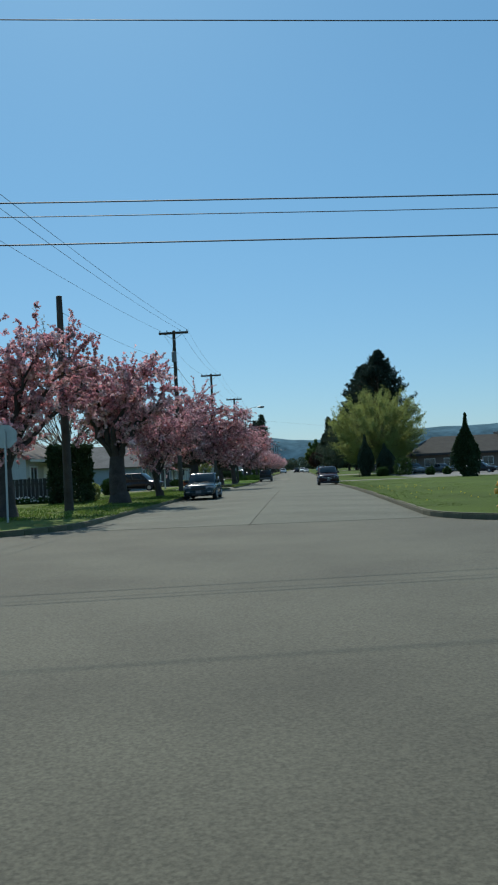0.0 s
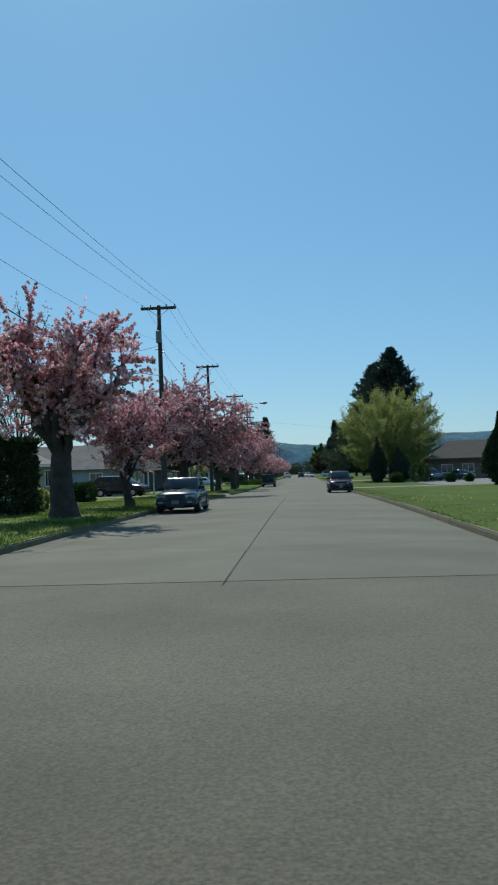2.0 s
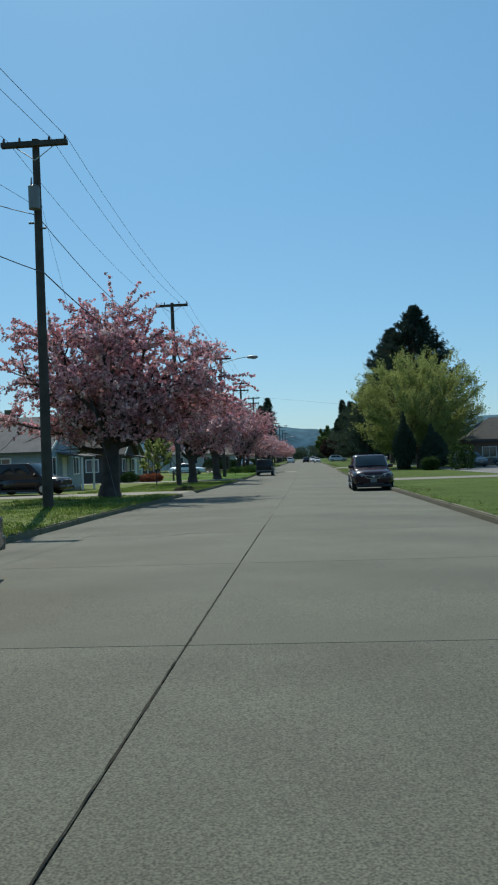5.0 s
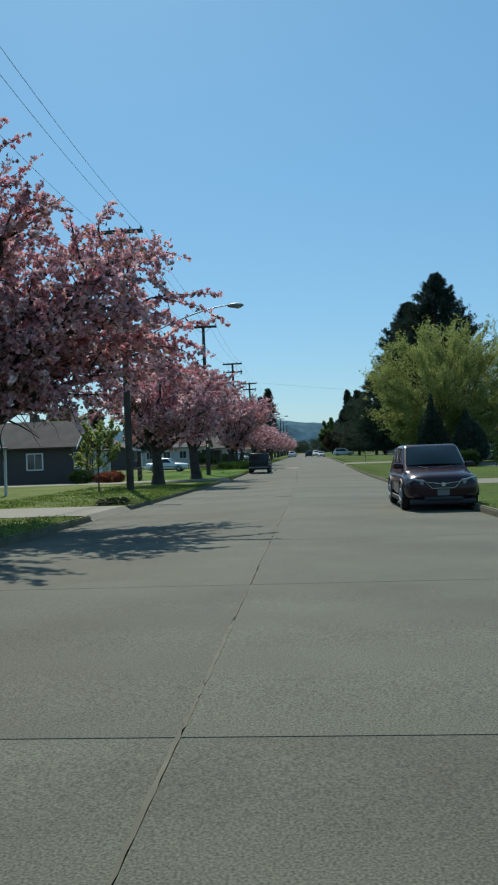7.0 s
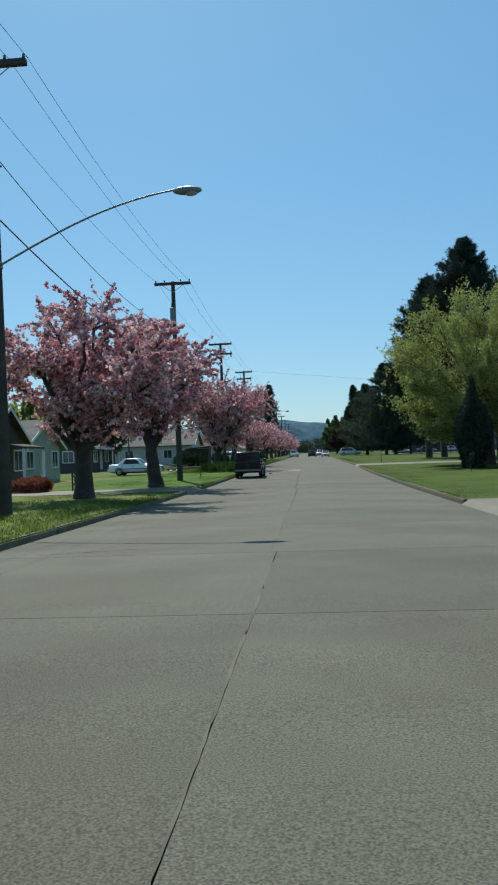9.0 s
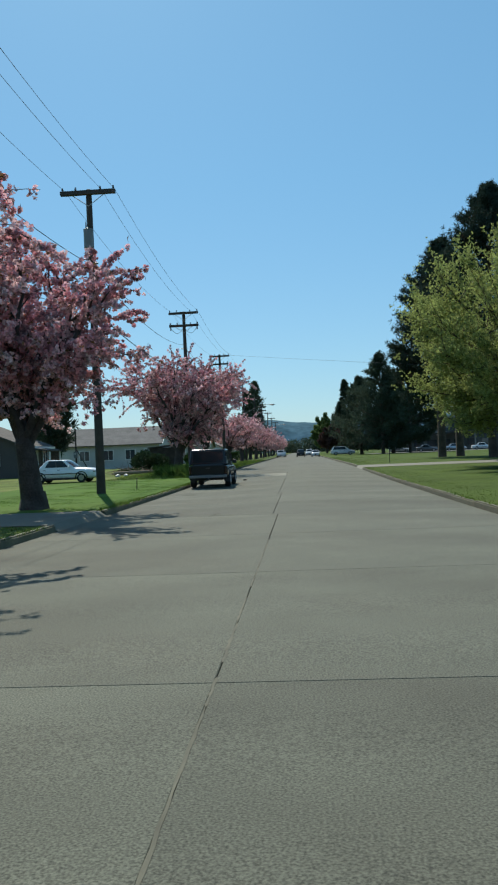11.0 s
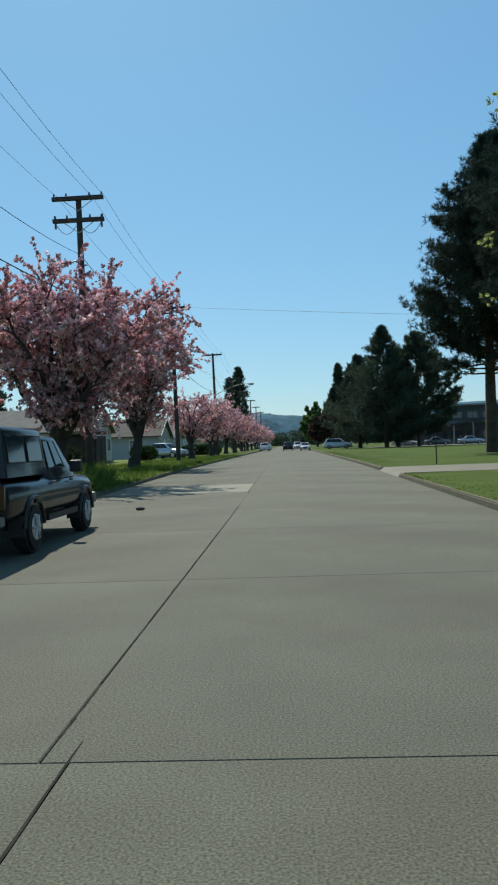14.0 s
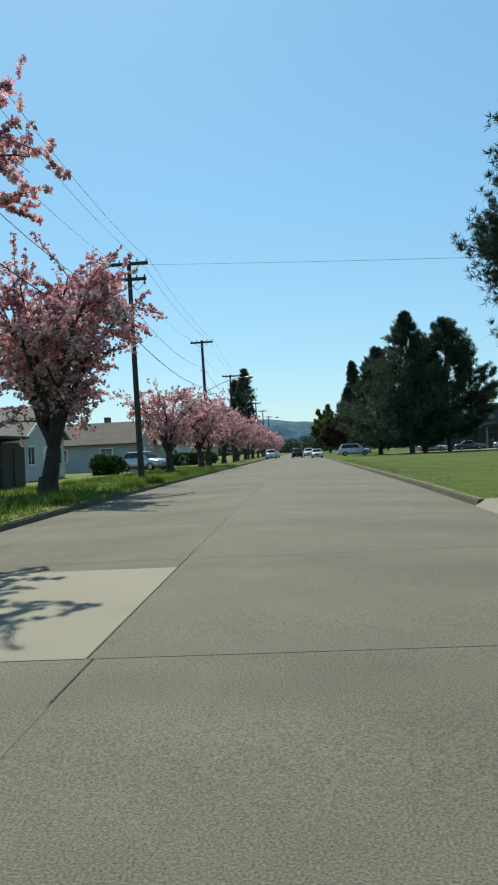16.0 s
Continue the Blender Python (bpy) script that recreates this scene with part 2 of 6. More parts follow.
strip("ground", [-4500, -1000, -200, -60, -20, 0, 20, 60, 200, 1000, 4500], YS, -0.20, M_GRASS, "grass covered level valley ground reaching to the hills", "ground")
# the intersection
strip("cross_road", [-140, -40, -10, 0, 10, 40, 140], [11.4, 14, 18, 20.5, 25.4], -0.006, M_CROSS, "worn grey asphalt of the intersection", "road")
SOUTH = [-200, -100, -30, 0, 6, 11.4]
strip("road_behind", [LX, MID, RX], SOUTH, -0.006, M_CROSS, "worn grey asphalt of the street before the intersection", "road")
strip("verge_behind_left", [-140, -40, -12, LX], SOUTH, 0.12, M_GRASS, "green grass verge before the intersection", "lawn")
strip("verge_behind_right", [RX, 12, 40, 140], SOUTH, 0.12, M_LAWN, "mown green lawn before the intersection", "lawn")
strip("road_bed", [LX - 0.2, MID, RX + 0.2], [20.4, *[y for y in YS if 24 <= y <= 400], 700], -0.035, M_JOINT, "dark tar filled bed below the concrete slabs", "road")


def rounded_edge(x_face, side, y0, r=4.5, steps=9):
    """The kerb's face from the cross street round the corner into the street, as points."""
    pts = [(x_face + side * 60, y0), (x_face + side * 25, y0), (x_face + side * 10, y0)]
    for k in range(steps):
        a = (k / (steps - 1)) * math.pi / 2
        pts.append((x_face + side * r * (1 - math.sin(a)), y0 + r * (1 - math.cos(a))))
    return pts


def verge(name, x_face, side, y0, mat, label):
    edge = rounded_edge(x_face + side * 0.16, side, y0 + 0.16)
    ys = [y for y in YS if y0 + 5 <= y <= 400] + [700]
    edge += [(x_face + side * 0.16, y) for y in ys]
    v, f = [], []
    for x, y in edge:
        far = x_face + side * 62
        for k in (0, 0.03, 0.12, 0.4, 1.0):
            v.append((x + (far - x) * k, y, gz(y) + 0.125 + (0.02 if 0 < k else 0)))
    for j in range(len(edge) - 1):
        for i in range(4):
            a = j * 5 + i
            q = (a, a + 1, a + 6, a + 5)
            f.append(q if side > 0 else q[::-1])
    return tagged(new(name, mesh_of(name, v, f, mat)), label, "lawn", kind="structure")


verge("verge_left", LX, -1, 19.8, M_GRASS, "uneven green grass verge and front lawns")
strip("mown_front_lawn", [-15, -12, -9, LX - 0.3], [111.1, *range(116, 137, 4), 138.6], 0.152, M_TURF, "smooth closely mown green front lawn", "lawn")
verge("verge_right", RX, 1, 18.6, M_LAWN, "broad mown green lawn beside the street")

# driveways and paths, flush in the lawns
def path(name, x0, x1, y0, y1, mat, label):
    """A drive or path: a short ramp up from the road, then level with the lawn."""
    side = 1 if x1 > x0 else -1
    v = []
    for x, z in ((x0 - side * 0.06, 0.004), (x0 + side * 0.17, 0.153), (x0 + side * 3, 0.156), (x1, 0.156)):
        v += [(x, y0, gz(y0) + z), (x, y1, gz(y1) + z)]
    v += [(x, y, z - 0.3) for x, y, z in v]
    f = [(2 * k, 2 * k + 2, 2 * k + 3, 2 * k + 1) if side > 0 else (2 * k, 2 * k + 1, 2 * k + 3, 2 * k + 2) for k in range(3)]
    for k in range(3):
        f += [(2 * k + e, 2 * k + 8 + e, 2 * k + 10 + e, 2 * k + 2 + e) for e in (0, 1)]
    return tagged(new(name, mesh_of(name, v, f, mat)), label, "path", kind="structure")


path("driveway_1", LX, -24, 74.4, 79.0, M_DRIVE, "worn concrete driveway apron with grass edges")
path("driveway_2", LX, -22, 106.4, 111.0, M_DRIVE, "worn concrete and gravel driveway apron")
path("driveway_3", RX, 40, 145.8, 151.9, M_DRIVE, "grey concrete driveway crossing the wide lawn")
path("driveway_4", RX, 30, 88.2, 94.2, M_DRIVE, "grey concrete driveway apron crossing the mown lawn")
strip("car_park", [14.5, 30, 62], [96, 110, 125, 134], 0.153, M_LOT, "grey asphalt car park beside the lawn", "car park")
strip("car_park_2", [14, 30, 62], [252, 258, 268], 0.153, M_LOT, "grey asphalt car park behind the lawn", "car park")


# ---- plants ----
def tubes(lines, sides=6):
    """Tapered tubes along polylines, as arrays. lines: (points, start radius, end radius)."""
    vs, ts, base = [], [], 0
    ang = np.arange(sides) * 2 * np.pi / sides
    for pts, r0, r1 in lines:
        pts = np.asarray(pts, float)
        n = len(pts)
        d = np.gradient(pts, axis=0)
        d /= np.linalg.norm(d, axis=1)[:, None] + 1e-9
        side = np.cross(d, (0.31, 0.93, 0.2))
        side /= np.linalg.norm(side, axis=1)[:, None] + 1e-9
        up = np.cross(side, d)
        r = np.linspace(r0, r1, n)[:, None, None]
        ring = pts[:, None] + r * (np.cos(ang)[None, :, None] * side[:, None] + np.sin(ang)[None, :, None] * up[:, None])
        vs.append(ring.reshape(-1, 3))
        k = np.arange(sides)
        for j in range(n - 1):
            a, b = base + j * sides + k, base + j * sides + (k + 1) % sides
            ts += [np.stack([a, b, b + sides], 1), np.stack([a, b + sides, a + sides], 1)]
        base += n * sides
    return np.concatenate(vs), np.concatenate(ts)


PHI = (1 + 5**0.5) / 2
ICO = np.array([(-1, PHI, 0), (1, PHI, 0), (-1, -PHI, 0), (1, -PHI, 0), (0, -1, PHI), (0, 1, PHI), (0, -1, -PHI), (0, 1, -PHI),
                (PHI, 0, -1), (PHI, 0, 1), (-PHI, 0, -1), (-PHI, 0, 1)]) / 1.9
ICO_T = np.array([(0, 11, 5), (0, 5, 1), (0, 1, 7), (0, 7, 10), (0, 10, 11), (1, 5, 9), (5, 11, 4), (11, 10, 2), (10, 7, 6), (7, 1, 8),
                  (3, 9, 4), (3, 4, 2), (3, 2, 6), (3, 6, 8), (3, 8, 9), (4, 9, 5), (2, 4, 11), (6, 2, 10), (8, 6, 7), (9, 8, 1)])


def clumps(rng, at, size, rough=0.35):
    """Ruffled little balls at the given places, as arrays."""
    n, k = len(at), len(ICO)
    v = ICO[None] * size[:, None, None] * (1 + rng.uniform(-rough, rough, (n, k, 1)))
    v = v * rng.uniform(0.75, 1.2, (n, 1, 3)) + at[:, None]
    return v.reshape(-1, 3), (ICO_T[None] + k * np.arange(n)[:, None, None]).reshape(-1, 3)


def pompoms(rng, at, size, petals):
    """Round ruffled clusters of blossom: petals round a middle that they share."""
    n = len(at)
    d = rng.normal(size=(n, petals, 3))
    d /= np.linalg.norm(d, axis=2, keepdims=True) + 1e-9
    s = np.cross(d, rng.normal(size=(n, petals, 3)))
    s /= np.linalg.norm(s, axis=2, keepdims=True) + 1e-9
    ln = size[:, None, None] * rng.uniform(0.85, 1.25, (n, petals, 1))
    mid = at[:, None] + d * ln * 0.72
    leaf = np.stack([mid + s * ln * 0.62, at[:, None] + d * ln * 1.12 + np.cross(d, s) * ln * 0.25, mid - s * ln * 0.62], 2).reshape(n, -1, 3)
    v = np.concatenate([at[:, None], leaf], 1)
    k = 1 + 3 * np.arange(petals)[:, None]
    one = np.concatenate([np.concatenate([0 * k, k, k + 1], 1), np.concatenate([0 * k, k + 1, k + 2], 1)])
    return v.reshape(-1, 3), (one[None] + (1 + 3 * petals) * np.arange(n)[:, None, None]).reshape(-1, 3)


def sprays(rng, at, size, blades=5, ways=None, width=0.28):
    """Tufts of pointed leaves at the given places, each leaf two triangles with a fold."""
    n = len(at)
    d = rng.normal(size=(n, blades, 3))
    if ways is not None:
        d = d * 0.75 + ways[:, None] * 1.1
    d /= np.linalg.norm(d, axis=2, keepdims=True) + 1e-9
    s = np.cross(d, rng.normal(size=(n, blades, 3)))
    s /= np.linalg.norm(s, axis=2, keepdims=True) + 1e-9
    ln = size[:, None, None] * rng.uniform(0.6, 1.2, (n, blades, 1))
    root = at[:, None] + 0 * d
    mid = root + d * ln * 0.5 + np.cross(s, d) * ln * 0.12
    v = np.stack([root, mid + s * ln * width, root + d * ln, mid - s * ln * width], 2).reshape(-1, 3)
    k = 4 * np.arange(n * blades)[:, None]
    return v, np.concatenate([k + [0, 1, 2], k + [0, 2, 3]])


def needles(rng, at, size, blades, ways, width):
    """Tufts of slim needles at the given places, each one triangle."""
    n = len(at)
    d = rng.normal(size=(n, blades, 3)) * 0.8 + ways[:, None]
    d /= np.linalg.norm(d, axis=2, keepdims=True) + 1e-9
    s = np.cross(d, rng.normal(size=(n, blades, 3)))
    s /= np.linalg.norm(s, axis=2, keepdims=True) + 1e-9
    ln = size * rng.uniform(0.6, 1.2, (n, blades, 1))
    mid = at[:, None] + d * ln * 0.35
    v = np.stack([at[:, None] + 0 * d, mid + s * ln * width, at[:, None] + d * ln], 2).reshape(-1, 3)
    return v, np.arange(3 * n * blades).reshape(-1, 3)


def grow(rng, start, way, length, lift, bend, steps):
    """A limb's line: it wanders, and turns up (or down) on its way."""
    p, d = np.array(start, float), np.array(way, float)
    d /= np.linalg.norm(d)
    pts = [p.copy()]
    for _ in range(steps):
        d = d + rng.normal(size=3) * bend + np.array((0, 0, lift))
        d /= np.linalg.norm(d)
        p = p + d * length / steps
        pts.append(p.copy())
    return np.array(pts)


def along(rng, line, count, lo=0.1, jitter=0.06, even=False):
    """Places along a line, a little off it."""
    n = len(line) - 1
    f = np.linspace(lo, 1, count) if even else rng.uniform(lo, 1, count)
    q = f * n * 0.999
    k = q.astype(int)
    return line[k] + (line[k + 1] - line[k]) * (q - k)[:, None] + rng.normal(size=(count, 3)) * jitter


def bow(rng, start, end, lift, steps, bend=0.10):
    """A limb's line from one place to another that leaves steeply and flattens out."""
    start, end = np.array(start, float), np.array(end, float)
    mid = start + (end - start) * (0.38, 0.38, 0.38 + lift)
    f = np.linspace(0, 1, steps + 1)[:, None]
    line = start * (1 - f) ** 2 + mid * 2 * f * (1 - f) + end * f * f
    sway = np.cumsum(rng.normal(size=(steps + 1, 3)) * bend, axis=0)
    return line + (sway - f * sway[-1]) * np.minimum(f * 4, 1)


def cherry_meshes(seed, height=9.3, spread=5.6, fork=1.9, trunk=0.34, limbs=9, dense=1.0, size=0.07, low=0.34, subs=13, flat=0.8, fall=2.0, reach=()):
    """A vase-shaped cherry: limbs rising from a low fork to a dome, twigs set with round clusters of blossom, long whips at the ends."""
    rng = np.random.default_rng(seed)
    wood, inner, outer = [], [], []
    stem = grow(rng, (0, 0, -0.25), (0.03, 0.02, 1), fork + 0.35, 0.05, 0.04, 6)
    wood.append((stem, trunk * 1.15, trunk * 0.85))
    wood.append((np.array([(0, 0, -0.3), (0, 0, 0.02), (0, 0, 0.55)]), trunk * 1.75, trunk * 1.05))
    wood.append((np.array([stem[-1] - (0, 0, 0.04), stem[-1] + (0.02, 0.0, 0.18), stem[-1] + (0.05, 0.02, 0.5), stem[-1] + (0.05, 0.02, 0.9)]), trunk * 0.87, trunk * 0.25))
    tall = height - fork
    for i in range(limbs + len(reach)):
        a = 2.4 * i + rng.uniform(-0.25, 0.25)
        r = min(math.sqrt((i + 0.6) / limbs), 1.0) * rng.uniform(0.88, 1.04)
        top = fork + tall * (low + (0.90 - low) * math.sqrt(max(1 - min(flat * r, 1.0) ** fall, 0.0))) * rng.uniform(0.92, 1.04)
        end = (spread * 0.86 * r * math.cos(a), spread * 0.86 * r * math.sin(a), top)
        if i >= limbs:
            end = reach[i - limbs]
            a, r = math.atan2(end[1], end[0]), 1.0
        line = bow(rng, stem[-1] - (0, 0, rng.uniform(0.0, 0.35)), end, 0.22, 11)
        wood.append((line, trunk * 0.43, 0.022))
        ahead = (line[-1] - line[0]) / np.linalg.norm(line[-1] - line[0])
        tip = (line[-1] - line[-4]) / np.linalg.norm(line[-1] - line[-4])
        radial = np.array((math.cos(a), math.sin(a), 0.0))
        for j in range(subs):
            f = rng.uniform(0.2, 1.0)
            at = line[int(f * 11)]
            d = ahead * 0.7 + rng.normal(size=3) * (0.75, 0.75, 0.5) + (0, 0, 0.28)
            d /= np.linalg.norm(d)
            sub = grow(rng, at, d, rng.uniform(0.2, 0.36) * spread, -0.055, 0.12, 6)
            wood.append((sub, 0.04, 0.010))
            inner.append(along(rng, sub, int(11 * dense) + 1, 0.2, 0.06))
            for k in range(7):
                dd = d + rng.normal(size=3) * 0.8 + (0, 0, 0.1)
                tw = grow(rng, sub[rng.integers(1, 7)], dd, rng.uniform(0.45, 1.1), -0.10, 0.16, 4)
                if k < 3:
                    wood.append((tw, 0.013, 0.005))
                inner.append(along(rng, tw, int(rng.integers(8, 13) * dense) + 1, 0.1, 0.05))
        # long whips at the limb's end, with round clusters in a row
        for k in range(5):
            d = tip * (1, 1, 0.6) + radial * 0.35 + rng.normal(size=3) * 0.42 + (0, 0, rng.uniform(0.0, 0.7) - 0.3 * (r > 0.75))
            whip = grow(rng, line[11 - k % 4], d, rng.uniform(0.22, 0.42) * spread, -0.09, 0.08, 7)
            wood.append((whip, 0.02, 0.005))
            outer.append(along(rng, whip, int(20 * dense) + 1, 0.12, 0.04, True))
    def kept(places):
        p = np.concatenate(places)
        floor_at = fork + 0.3 + 0.12 * np.hypot(p[:, 0], p[:, 1]) * np.sin(np.arctan2(p[:, 1], p[:, 0]) * 3 + seed)
        return p[p[:, 2] > floor_at]
    inner, outer = kept(inner), kept(outer)
    scale = size / math.sqrt(dense)
    near = dense > 0.5
    va, ta = pompoms(rng, inner, rng.uniform(0.6, 1.15, len(inner)) * scale * 1.12, 6 if near else 5)
    vb, tb = pompoms(rng, outer, rng.uniform(0.75, 1.2, len(outer)) * scale * 1.1, 10 if near else 6)
    bloom = quick("crown", np.concatenate([va, vb]), np.concatenate([ta, tb + len(va)]), M_BLOSSOM)
    # bronze young leaves among the flowers
    some = np.concatenate([inner, outer])
    some = some[rng.random(len(some)) < 0.10]
    thick, thin = [w for w in wood if w[1] > (0.025 if dense > 0.5 else 0.05)], [w for w in wood if w[1] <= (0.025 if dense > 0.5 else 0.05)]
    (va, ta), (vb, tb) = tubes(thick, 8 if near else 4), tubes(thin if near else thin[::4], 3)
    return (quick("trunk", np.concatenate([va, vb]), np.concatenate([ta, tb + len(va)]), M_BARK, True), bloom,
            quick("young_leaves", *sprays(rng, some + rng.normal(size=some.shape) * 0.07, np.full(len(some), 0.13 if near else 0.25), 2), M_BUD))


CHERRY = [cherry_meshes(s, **kw) for s, kw in (
    (11, dict(height=7.6, spread=4.9, limbs=10, subs=12)), (12, dict(spread=5.7, height=9.2, fork=2.2, trunk=0.42, limbs=18, size=0.063, low=0.08, flat=0.97, subs=15, fall=1.6, reach=((4.9, 2.5, 4.5), (4.0, 1.7, 6.7), (5.0, 0.8, 5.4), (3.8, 3.6, 5.4)))),
    (13, dict(size=0.062, spread=5.0, height=8.0, fork=1.4, trunk=0.28, limbs=12, low=0.42, subs=13)),
    (14, dict(dense=0.22, size=0.056, height=7.2, spread=4.8, fork=1.5, low=0.25)), (15, dict(dense=0.10, size=0.056, spread=4.6, height=7.0, fork=1.4, low=0.25)),
    (16, dict(spread=4.4, height=8.0, fork=1.9, trunk=0.33, limbs=11, low=0.26, flat=0.9, subs=13)),
    (17, dict(spread=4.7, height=7.8, fork=1.7, trunk=0.34, limbs=10, low=0.36, subs=12, reach=((3.5, -3.3, 5.2), (3.7, -1.9, 5.9), (3.4, -2.9, 4.2)))),
    (18, dict(spread=5.3, height=9.0, fork=1.5, trunk=0.36, limbs=13, low=0.3, flat=0.85, subs=13, reach=((4.2, -0.8, 6.8), (4.0, -2.4, 5.6), (3.6, 1.5, 6.3)))),
    (19, dict(spread=3.9, height=7.4, fork=2.1, trunk=0.44, limbs=9, low=0.22, flat=0.9, subs=12)))]


def cherry(kind, x, y, turn, s=1.0, wide=1.0, label="flowering cherry tree covered in pink blossom on the verge"):
    t = thing("cherry_tree", Matrix.Translation((x, y, lawn(y))) @ Matrix.Rotation(radians(turn), 4, "Z") @ Matrix.Diagonal((s * wide, s * wide, s, 1)), label, "tree", "cherry trees along the street")
    for name, me in zip(("trunk", "crown", "young_leaves"), CHERRY[kind]):
        put(name, me, t)
    return t


for kind, x, y, turn, s, wide in (
        (0, -9.9, 28.5, 40, 0.88, 1.0), (8, -8.2, 39.2, 100, 1.0, 1.0), (2, -7.8, 48.3, 200, 0.69, 1.05), (1, -8.9, 72.8, 0, 1.0, 1.0), (6, -9.3, 102.6, 0, 1.0, 1.0),
        (5, -8.4, 112.8, 160, 1.02, 1.0), (7, -9.3, 148.4, 0, 1.0, 1.0), (2, -9.6, 166.0, 5, 1.12, 1.08)):
    cherry(kind, x, y, turn, s, wide)
rows_far = [196, 212, 226, 240, 253, 268, 281, 296, 310, 326, 342, 360, 380, 402, 426, 452, 480]
for i, y in enumerate(rows_far):
    cherry(3 if y < 285 else 4, -9.6 + 0.5 * math.sin(i * 2.1), y, i * 77, (0.9, 0.95, 0.9, 1.0)[i % 4])


def wood_and_leaves(name, m, woods, leaves, bark, leafmat, label, category="tree", group="", crown="crown"):
    t = thing(name, m, label, category, group)
    if woods:
        thick, thin = [w for w in woods if w[1] > 0.1], [w for w in woods if w[1] <= 0.1]
        va, ta = tubes(thick or woods[:1], 8)
        vb, tb = tubes(thin or woods[:1], 3)
        put("trunk", quick("trunk", np.concatenate([va, vb]), np.concatenate([ta, tb + len(va)]), bark, True), t)
    put(crown, quick(crown, *leaves, leafmat), t)
    return t


def broadleaf(seed, height, spread, base, count, leaf, up=1.0, trunk=0.4, limbs=20, leaves=4, dip=0.2, limb=0.3):
    """A round tree of many upswept limbs with tufts of leaves."""
    rng = np.random.default_rng(seed)
    wood = [(grow(rng, (0, 0, -0.3), (0, 0, 1), base + 1.5, 0, 0.03, 5), trunk, trunk * 0.7)]
    at, ways = [], []
    per = max(count // (24 * limbs), 3)
    for i in range(limbs):
        a = i * 2.4 + rng.uniform(-0.3, 0.3)
        e = math.asin(min(dip + (1 - dip) * (i + 0.5) / limbs, 0.99))
        d = np.array((math.cos(a) * math.cos(e), math.sin(a) * math.cos(e), math.sin(e) * up))
        # as far as the crown's egg, whose middle lies at half the height
        low, tall = base - 0.52 * height, 0.48 * height
        qa = (math.cos(e) / spread) ** 2 + (math.sin(e) / tall) ** 2
        qb, qc = math.sin(e) * low / tall**2, (low / tall) ** 2 - 1
        far = (-qb + math.sqrt(max(qb * qb - qa * qc, 0.0))) / qa * rng.uniform(0.9, 1.0)
        line = grow(rng, (0, 0, base + rng.uniform(0, 1)), d, far * 0.92, 0.02, 0.06, 8)
        wood.append((line, trunk * limb, 0.02))
        for j in range(24):
            p = line[-1] * 0 + along(rng, line, 1, 0.3 if j % 3 == 0 else 0.62, 0.0)[0]
            dd = d / np.linalg.norm(d) + rng.normal(size=3) * 0.6 + (0, 0, 0.45)
            sub = grow(rng, p, dd, spread * rng.uniform(0.12, 0.26), 0.05, 0.12, 5)
            if j % 3 == 0:
                wood.append((sub, 0.04, 0.01))
            at.append(along(rng, sub, per, 0.0, spread * 0.018))
            ways.append(np.repeat((dd / np.linalg.norm(dd))[None], per, 0))
    at, ways = np.concatenate(at), np.concatenate(ways)
    ok = at[:, 2] > base * 0.6
    return wood, sprays(rng, at[ok], np.full(ok.sum(), leaf), leaves, ways[ok])


def conifer(seed, height, spread, bare, count, leaf, point=0.9, trunk=0.45, fat=0.35, blades=4, width=0.2, n=110, uneven=0.37, rise=0.5):
    """A conifer of whorled boughs with tufts of needles; fat: where up the crown is widest."""
    rng = np.random.default_rng(seed)
    stem = grow(rng, (0, 0, -0.3), (0, 0, 1), height, 0.1, 0.012, 14)
    wood = [(stem, trunk, 0.05)]
    at, ways = [], []
    per = max(count // (n * 4), 4)
    for i in range(n):
        f = (i + rng.uniform()) / n
        h = bare + (height - bare) * f
        shape = min(f / fat + 0.35, 1.0) * min(((1 - f) / (1 - fat)) ** point, 1.0)
        a = i * 2.4 + rng.uniform(-0.4, 0.4)
        ln = spread * shape * rng.uniform(0.87 - uneven, 0.87 + uneven) + 0.3
        root = stem[min(int(h / height * 14), 14)] * (1, 1, 0) + (0, 0, h)
        line = grow(rng, root, (math.cos(a), math.sin(a), 0.15 + rise * f), ln, 0.03, 0.05, 5)
        wood.append((line, 0.03 + 0.05 * (1 - f), 0.012))
        for j in range(4):
            q = rng.uniform(0.1, 1.0, per) ** 0.7 * 5
            lo = np.minimum(q.astype(int), 4)
            p = line[lo] + (line[lo + 1] - line[lo]) * (q - lo)[:, None]
            at.append(p + rng.normal(size=(per, 3)) * (0.08 * ln, 0.08 * ln, 0.04 * ln + 0.1))
            ways.append(np.repeat((line[-1] - line[0])[None] / ln + (0, 0, 0.5), per, 0))
    at, ways = np.concatenate(at), np.concatenate(ways)
    return wood, needles(rng, at, leaf, blades, ways, width)


